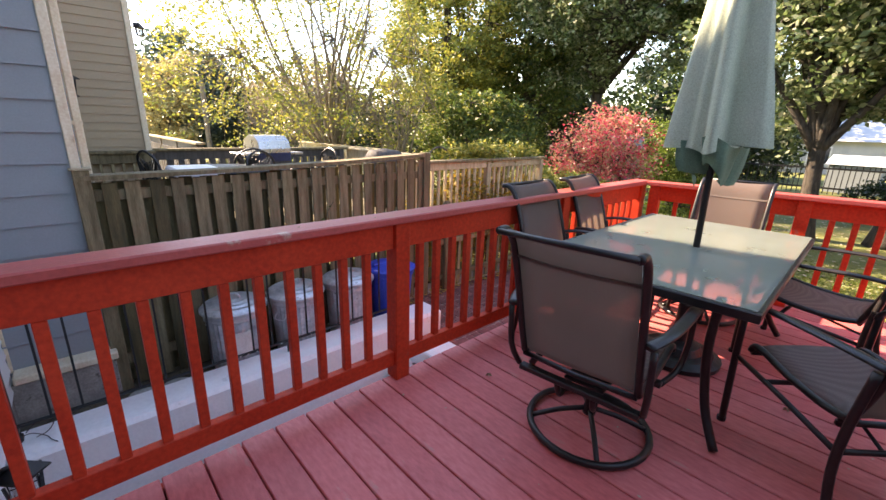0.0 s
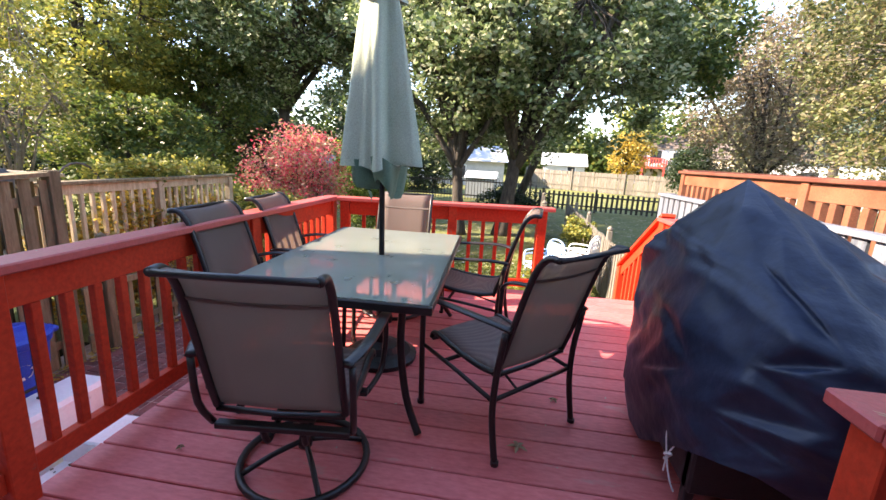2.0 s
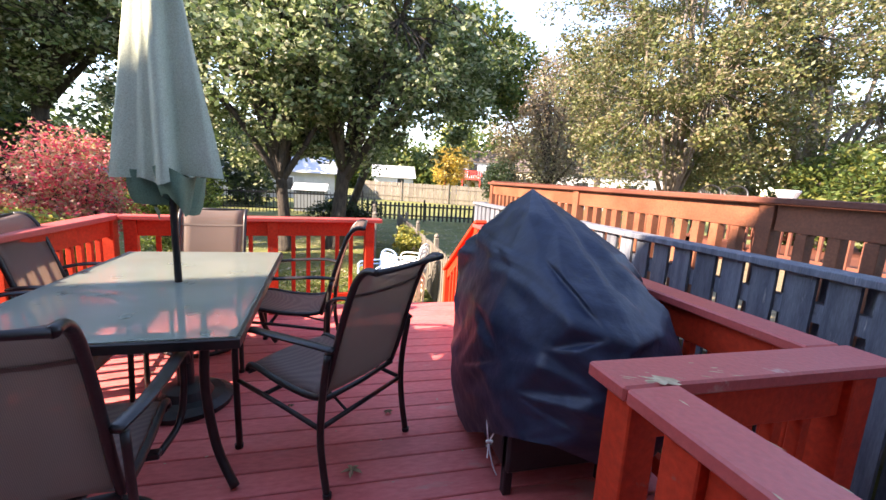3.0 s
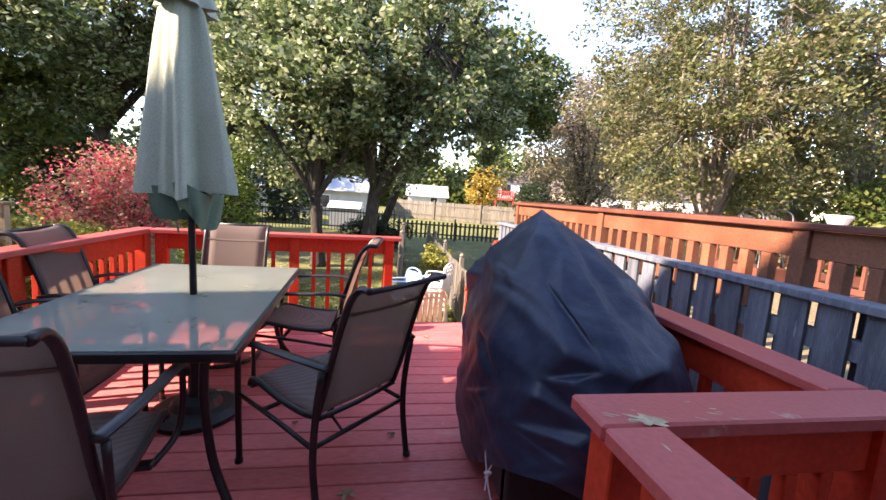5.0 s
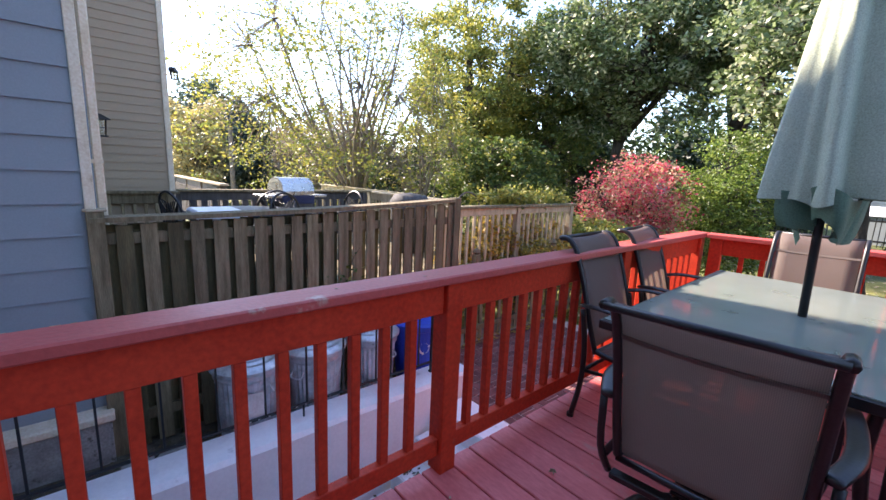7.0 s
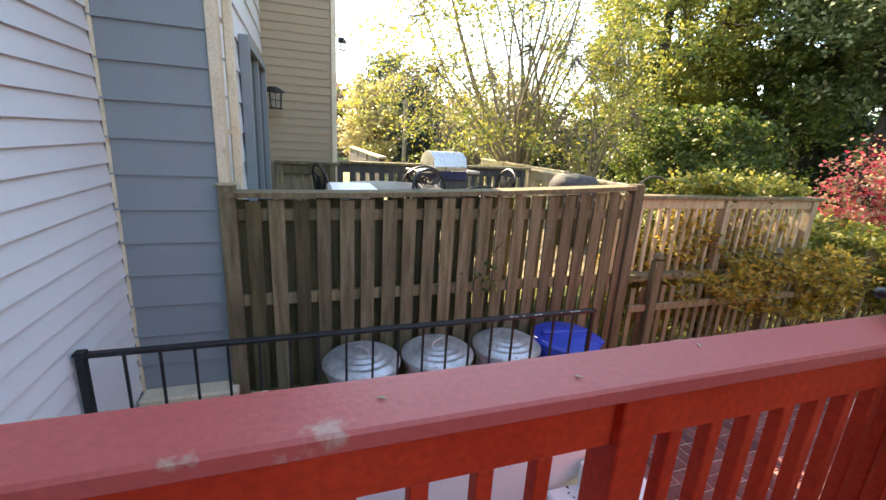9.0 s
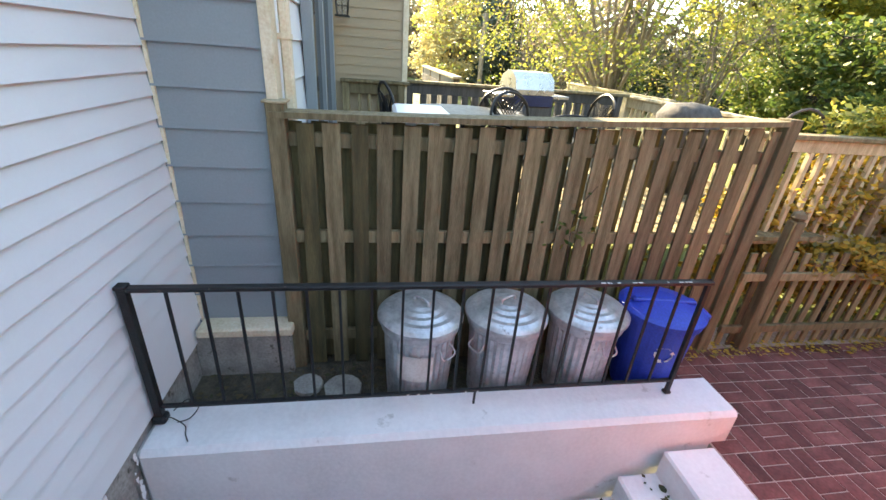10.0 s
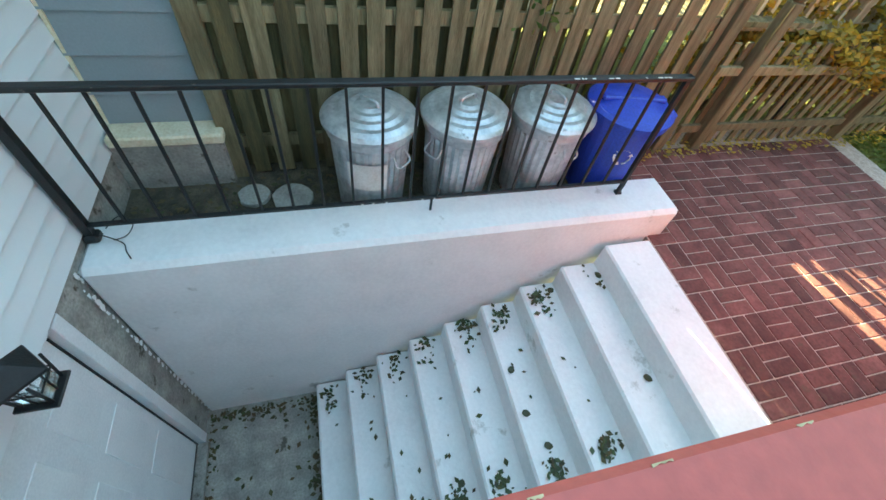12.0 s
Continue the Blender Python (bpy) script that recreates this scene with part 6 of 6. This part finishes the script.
tree("bush", "burning bush with vivid red and pink leaves", -2.95, 9.7, -0.9, 2.9, 0.05, (-2.95, 9.7, 0.85), (1.15, 1.1, 1.05), LEAF_RED, 12500, 0.036, hubs=14, tips=260, clump=0.30, seed=32, fork=0.12, cat="bush", stems=5)
tree("bush", "loose green shrub below the red bush", -3.3, 8.1, -0.9, 1.8, 0.03, (-3.0, 8.3, -0.05), (1.2, 0.9, 0.75), LEAF_YG, 8000, 0.045, hubs=7, tips=90, clump=0.25, seed=33, fork=0.1, cat="bush", stems=4)
tree("bush", "rounded feathery green arborvitae", -1.7, 11.3, -0.9, 3.2, 0.06, (-1.7, 11.3, 0.75), (1.0, 1.0, 1.75), LEAF_ARB, 20000, 0.035, hubs=8, tips=190, clump=0.28, seed=34, fork=0.2, cat="bush", up=0.1)
tree("bush", "dark green clipped evergreen bush by the orange deck", 13.2, 28.5, -0.7, 4, 0.1, (13.3, 28.5, 1.4), (1.5, 1.6, 1.8), LEAF_DARK, 12000, 0.08, hubs=8, tips=120, clump=0.5, seed=35, fork=0.2, cat="bush")
tree("bush", "bright green bush below the pale trees", 12.6, 7.2, -0.9, 3, 0.06, (12.6, 7.4, 1.4), (1.8, 1.4, 1.2), LEAF_MID, 9000, 0.06, hubs=8, tips=100, clump=0.4, seed=36, fork=0.2, cat="bush", stems=3)
tree("bush", "yellow-leaved vine shrub tangled in the picket fence", -2.75, 5.6, -0.9, 1.4, 0.02, (-2.95, 5.7, -0.15), (0.45, 1.9, 0.85), LEAF_YEL, 14000, 0.032, hubs=9, tips=260, clump=0.17, seed=37, fork=0.1, cat="bush", stems=5)
tree("bush", "yellow-green shrub tangled behind the picket fence", -3.3, 6.2, -0.9, 1.6, 0.02, (-3.4, 6.2, 0.0), (0.5, 2.0, 0.95), LEAF_YG, 12000, 0.03, hubs=9, tips=110, clump=0.18, seed=38, fork=0.1, cat="bush", stems=5)
tree("bush", "bright yellow vine leaves climbing the tall railing", -2.95, 4.9, -0.9, 1.4, 0.02, (-3.0, 5.4, 0.05), (0.3, 1.3, 0.75), LEAF_YEL, 16000, 0.034, hubs=8, tips=170, clump=0.16, seed=47, fork=0.1, cat="bush", stems=4)
tree("bush", "green and yellow vine sprawling over the low picket fence", -2.45, 6.9, -0.9, 1.3, 0.015, (-2.45, 6.6, -0.05), (0.25, 1.9, 0.4), LEAF_YEL, 8000, 0.03, hubs=8, tips=170, clump=0.15, seed=48, fork=0.1, cat="bush", stems=4)
tree("bush", "green and yellow vine shoots rising above the tall railing", -2.95, 5.9, -0.9, 1.9, 0.015, (-2.95, 5.9, 0.98), (0.25, 1.3, 0.16), LEAF_YG, 3600, 0.032, hubs=8, tips=90, clump=0.13, seed=49, fork=0.3, cat="bush", stems=3)
tree("bush", "low yellow-green weeds beside the deck steps", 2.35, 6.3, -0.93, 0.9, 0.01, (2.2, 6.4, -0.55), (0.4, 0.7, 0.42), LEAF_YG, 3500, 0.03, hubs=7, tips=80, clump=0.14, seed=39, fork=0.1, cat="bush", stems=5)
tree("bush", "small yellow-green plant by the picket fence", 3.5, 10.2, -0.93, 1.0, 0.02, (3.5, 10.2, -0.1), (0.4, 0.4, 0.45), LEAF_YG, 1800, 0.04, hubs=6, tips=50, clump=0.15, seed=40, fork=0.2, cat="bush", stems=3)
tree("bush", "dark leafy hedge between the yards", 2.2, 17.5, -0.85, 1.7, 0.05, (2.2, 17.8, -0.25), (1.5, 0.9, 0.65), LEAF_DARK, 8000, 0.05, hubs=8, tips=100, clump=0.3, seed=41, fork=0.1, cat="bush", stems=3)

# far woods that close the view
for i, (a0, a1, d, hgt, mat, sd) in enumerate(((95, 140, 34, 7.5, LEAF_MID, 50), (135, 178, 42, 6.0, LEAF_PURP, 51), (60, 98, 62, 9, LEAF_MID, 52), (10, 62, 48, 13, LEAF_PALE, 53), (-30, 12, 30, 8, LEAF_MID, 54), (95, 160, 26, 5.0, LEAF_DARK, 55), (40, 75, 70, 12, LEAF_YG, 56))):
    R = np.random.default_rng(sd)
    n = 26000
    cl = R.random((420, 3))
    pick = cl[R.integers(0, 420, n)]
    ang = np.radians(a0 + (a1 - a0) * pick[:, 0])
    dist = d * (1 + 0.12 * pick[:, 1])
    top = 1.25 * hgt * (0.65 + 0.35 * np.sin(ang * 23 + sd) * np.sin(ang * 9))
    zz = GZ + top * pick[:, 2]
    g = R.normal(size=(n, 3)) * d * 0.016
    c = np.stack([np.cos(ang) * dist, np.sin(ang) * dist, zz], 1) + g
    c[:, 2] = np.maximum(c[:, 2], GZ + 0.1)
    ob = new("woods", leaves_mesh(c, d * 0.0062 * (0.6 + 0.8 * R.random(n)), mat, R))
    tagged(ob, "far belt of autumn woods behind the gardens", "woods", kind="stuff")

# ---- small things on the ground and the steps ----


def litter(name, label, spots, mat, size, seed, kind="stuff"):
    R = np.random.default_rng(seed)
    c = np.array(spots)
    n = len(c)
    a = R.random(n) * 6.283
    s = size * (0.5 + 0.9 * R.random(n))
    d1 = np.stack([np.cos(a), np.sin(a), R.normal(size=n) * 0.18], 1) * s[:, None]
    d2 = np.stack([-np.sin(a), np.cos(a), R.normal(size=n) * 0.25], 1) * s[:, None] * 0.6
    v = np.empty((n, 4, 3))
    v[:, 0], v[:, 1], v[:, 2], v[:, 3] = c - d1, c + d2, c + d1, c - d2
    v[:, :, 2] = np.maximum(v[:, :, 2], c[:, 2:3] - 0.002)
    me = bpy.data.meshes.new("litter")
    me.from_pydata(v.reshape(-1, 3).tolist(), [], [(4 * i, 4 * i + 1, 4 * i + 2, 4 * i + 3) for i in range(n)])
    me.materials.append(mat)
    return tagged(new(name, me), label, "leaves", kind=kind)


R = random.Random(77)
spots, dark_spots = [], []
for i in range(1, 9):
    z = -0.85 - i * RISE
    y1 = 3.34 - 0.36 - (i - 1) * TREAD
    groups = [(-1.36, 0.035, 34 if 1 < i < 5 else 18, 0.13), (-1.24, 0.04, 9, 0.15), (-0.30, 0.045, 46 if i in (2, 3, 4, 5) else 30, 0.14), (-0.75, 0.35, 5, 0.13)]
    if i == 1:
        groups = [(-1.28, 0.07, 7, 0.11)]
    for cx, sx, n_, dy in groups:
        yc = y1 - dy + R.uniform(-0.03, 0.03)
        cx += R.uniform(-0.02, 0.03)
        for _ in range(n_):
            p = (min(-0.02, max(-1.43, R.gauss(cx, sx))), min(y1 - 0.01, max(y1 - TREAD + 0.04, R.gauss(yc, 0.04))), z + 0.005 + R.random() * 0.010)
            (dark_spots if R.random() < 0.65 else spots).append(p)
for _ in range(330):
    e = R.random()
    if e < 0.40:
        p = (R.uniform(-1.42, -0.1), 0.9 - abs(R.gauss(0, 0.05)), 0)
    elif e < 0.62:
        p = (R.uniform(-1.42, -0.1), 0.03 + abs(R.gauss(0, 0.05)), 0)
    elif e < 0.92:
        p = (-1.42 + abs(R.gauss(0, 0.07)), R.uniform(0.03, 0.88), 0)
    else:
        p = (R.uniform(-1.4, -0.1), R.uniform(0.05, 0.85), 0)
    spots.append((p[0], p[1], -2.63 + R.random() * 0.006))
litter("dead_leaves", "dead green-brown leaves strewn over the steps", spots, LEAF_DRY, 0.021, 1)
litter("dead_leaves", "wet dark green leaves in clumps on the steps", dark_spots, LEAF_WET, 0.019, 5)
for x, y, n_ in ((-0.59, 2.92, 1), (-1.33, 2.96, 1), (-0.63, 2.27, 3), (-0.92, 2.27, 3), (-0.50, 2.95, 2), (-0.42, 2.34, 3), (-1.37, 2.68, 2), (-0.38, 1.84, 5)):
    t_ = thing("fallen_leaf", "round green leaf on a white painted step", "leaf", x, y - (0.1 if n_ == 2 and x > -0.6 else 0), -0.85 - n_ * RISE + 0.004, R.uniform(0, 360))
    bm = bmesh.new()
    c_ = bm.verts.new((0, 0, 0.004))
    rim = [bm.verts.new(((0.026 + 0.003 * math.sin(k * 2)) * math.cos(k * math.pi / 6) * (1.25 if k == 0 else 1), 0.023 * math.sin(k * math.pi / 6), 0.003 + 0.003 * math.sin(k))) for k in range(12)]
    for k in range(12):
        bm.faces.new((c_, rim[k], rim[(k + 1) % 12]))
    part("blade", bm, LEAF_WET, t_)
spots = [(R.uniform(-2.38, -1.84), R.uniform(0.05, 3.4), -0.865) for _ in range(500)]
litter("dead_leaves", "dry leaf litter on the soil by the cans", spots, LEAF_DRY, 0.02, 2)
spots = [(R.uniform(-2.45, -2.25), R.uniform(3.4, 9), -0.86 + R.random() * 0.03) for _ in range(900)]
litter("dead_leaves", "dry leaf litter along the picket fence", spots, LEAF_YEL, 0.02, 3)
spots = []
for _ in range(5200):
    x, y = R.uniform(-6, 9), R.uniform(6.3, 20)
    spots.append((x, y, ground_height(x, y) + 0.02))
litter("fallen_leaves", "tan fallen leaves scattered over the lawn", spots, LEAF_TAN, 0.04, 4)
R2 = np.random.default_rng(8)
n = 60000
gx, gy = R2.uniform(-3, 6.5, n), R2.uniform(5.2, 14, n)
keep = ~((gx < 0.25) & (gy < 6.25)) & ~((gx > 2.2) & (gx < 3.3) & (gy < 6.3))
gx, gy = gx[keep], gy[keep]
c = np.stack([gx, gy, np.full(len(gx), GZ + 0.03)], 1)
me = leaves_mesh(c, 0.028 * (0.6 + 0.8 * R2.random(len(c))), LEAF_GRASS, R2, 0.0)
tagged(new("grass", me), "uneven yellow-green grass blades", "grass", kind="stuff")


spots = [(R.uniform(0.1, 3.1), R.uniform(1.2, 4.7), 0.004) for _ in range(110)]
litter("deck_specks", "tiny pale leaf crumbs on the red deck boards", spots, LEAF_TAN, 0.0075, 14)


def leaf_on_deck(x, y, s, rz, mat, label):
    t = thing("fallen_leaf", label, "leaf", x, y, 0.004, rz)
    bm = bmesh.new()
    c = bm.verts.new((0, 0, 0.004))
    ring = []
    for k in range(20):
        a = k * math.pi / 10
        r = s * (0.62 + 0.38 * math.cos(5 * a)) * (1.1 if k < 10 else 0.9)
        ring.append(bm.verts.new((r * math.cos(a), r * math.sin(a), 0.004 + 0.012 * abs(math.sin(a * 2.5)))))
    for k in range(20):
        bm.faces.new((c, ring[k], ring[(k + 1) % 20]))
    part("blade", bm, mat, t)


for k in range(26):
    bm = bmesh.new()
    ln, wd = R.uniform(0.006, 0.028), R.uniform(0.001, 0.0035)
    bm.faces.new([bm.verts.new((ln * math.cos(q * 0.7) * R.uniform(0.6, 1), wd * math.sin(q * 0.7) * R.uniform(0.5, 1.2), 0)) for q in range(9)])
    if k < 15:
        at = pose(R.choice((2.426, 2.552, 2.50)) + R.uniform(-0.004, 0.004), R.uniform(0.2, 1.4), 0.9308, 0, 0, 90 + R.uniform(-12, 12))
    else:
        at = pose(R.uniform(2.45, 2.75), 1.53 + R.uniform(-0.064, 0.02), 0.9308, 0, 0, -18 + R.uniform(-14, 14))
    tagged(part("trim_paint_scuff", bm, WORN, at=at), "pale scuff in the red cap paint", "paint", kind="structure")
for x, y, s in ((1.88, 2.49, 0.05), (1.43, 1.95, 0.03), (2.10, 2.95, 0.03), (1.55, 3.1, 0.02), (0.7, 2.62, 0.025), (0.35, 2.15, 0.02), (2.5, 4.6, 0.03)):
    leaf_on_deck(x, y, s, R.uniform(0, 360), LEAF_TAN, "small pale dry leaf on the red deck boards")
for x, y in ((0.02, 1.62), (-0.03, 1.98), (0.0, 1.25)):
    t = thing("fallen_leaf", "small dry leaf on the railing cap", "leaf", x, y, 0.931, R.uniform(0, 360))
    bm = bmesh.new()
    v = [bm.verts.new(p) for p in ((-0.011, 0, 0.001), (0, -0.004, 0.003), (0.011, 0, 0.001), (0, 0.004, 0.004))]
    bm.faces.new(v)
    part("blade", bm, LEAF_TAN, t)

# ---- brick patio ----
bms = boxes((-0.0962, 0.0962, -0.0462, 0.0462, 0, 0.03), bev=0.004)
brick = mesh_of(bms, PAVER)
rng = random.Random(21)
count = 0
j = 0
for jy in range(16):
    for ix in range(12):
        cx, cy = -2.30 + ix * 0.2, 3.46 + jy * 0.2
        if cx > -0.02 or cy > 6.1 or count >= 298:
            continue
        for h in (-0.05, 0.05):
            z = -0.899 + rng.uniform(-0.0015, 0.0015)
            if (ix + jy) % 2:
                put_mesh("brick", brick, patio, at=pose(cx, cy + h, z, 0, 0, rng.uniform(-1, 1)))
            else:
                put_mesh("brick", brick, patio, at=pose(cx + h, cy, z, 0, 0, 90 + rng.uniform(-1, 1)))
            count += 1
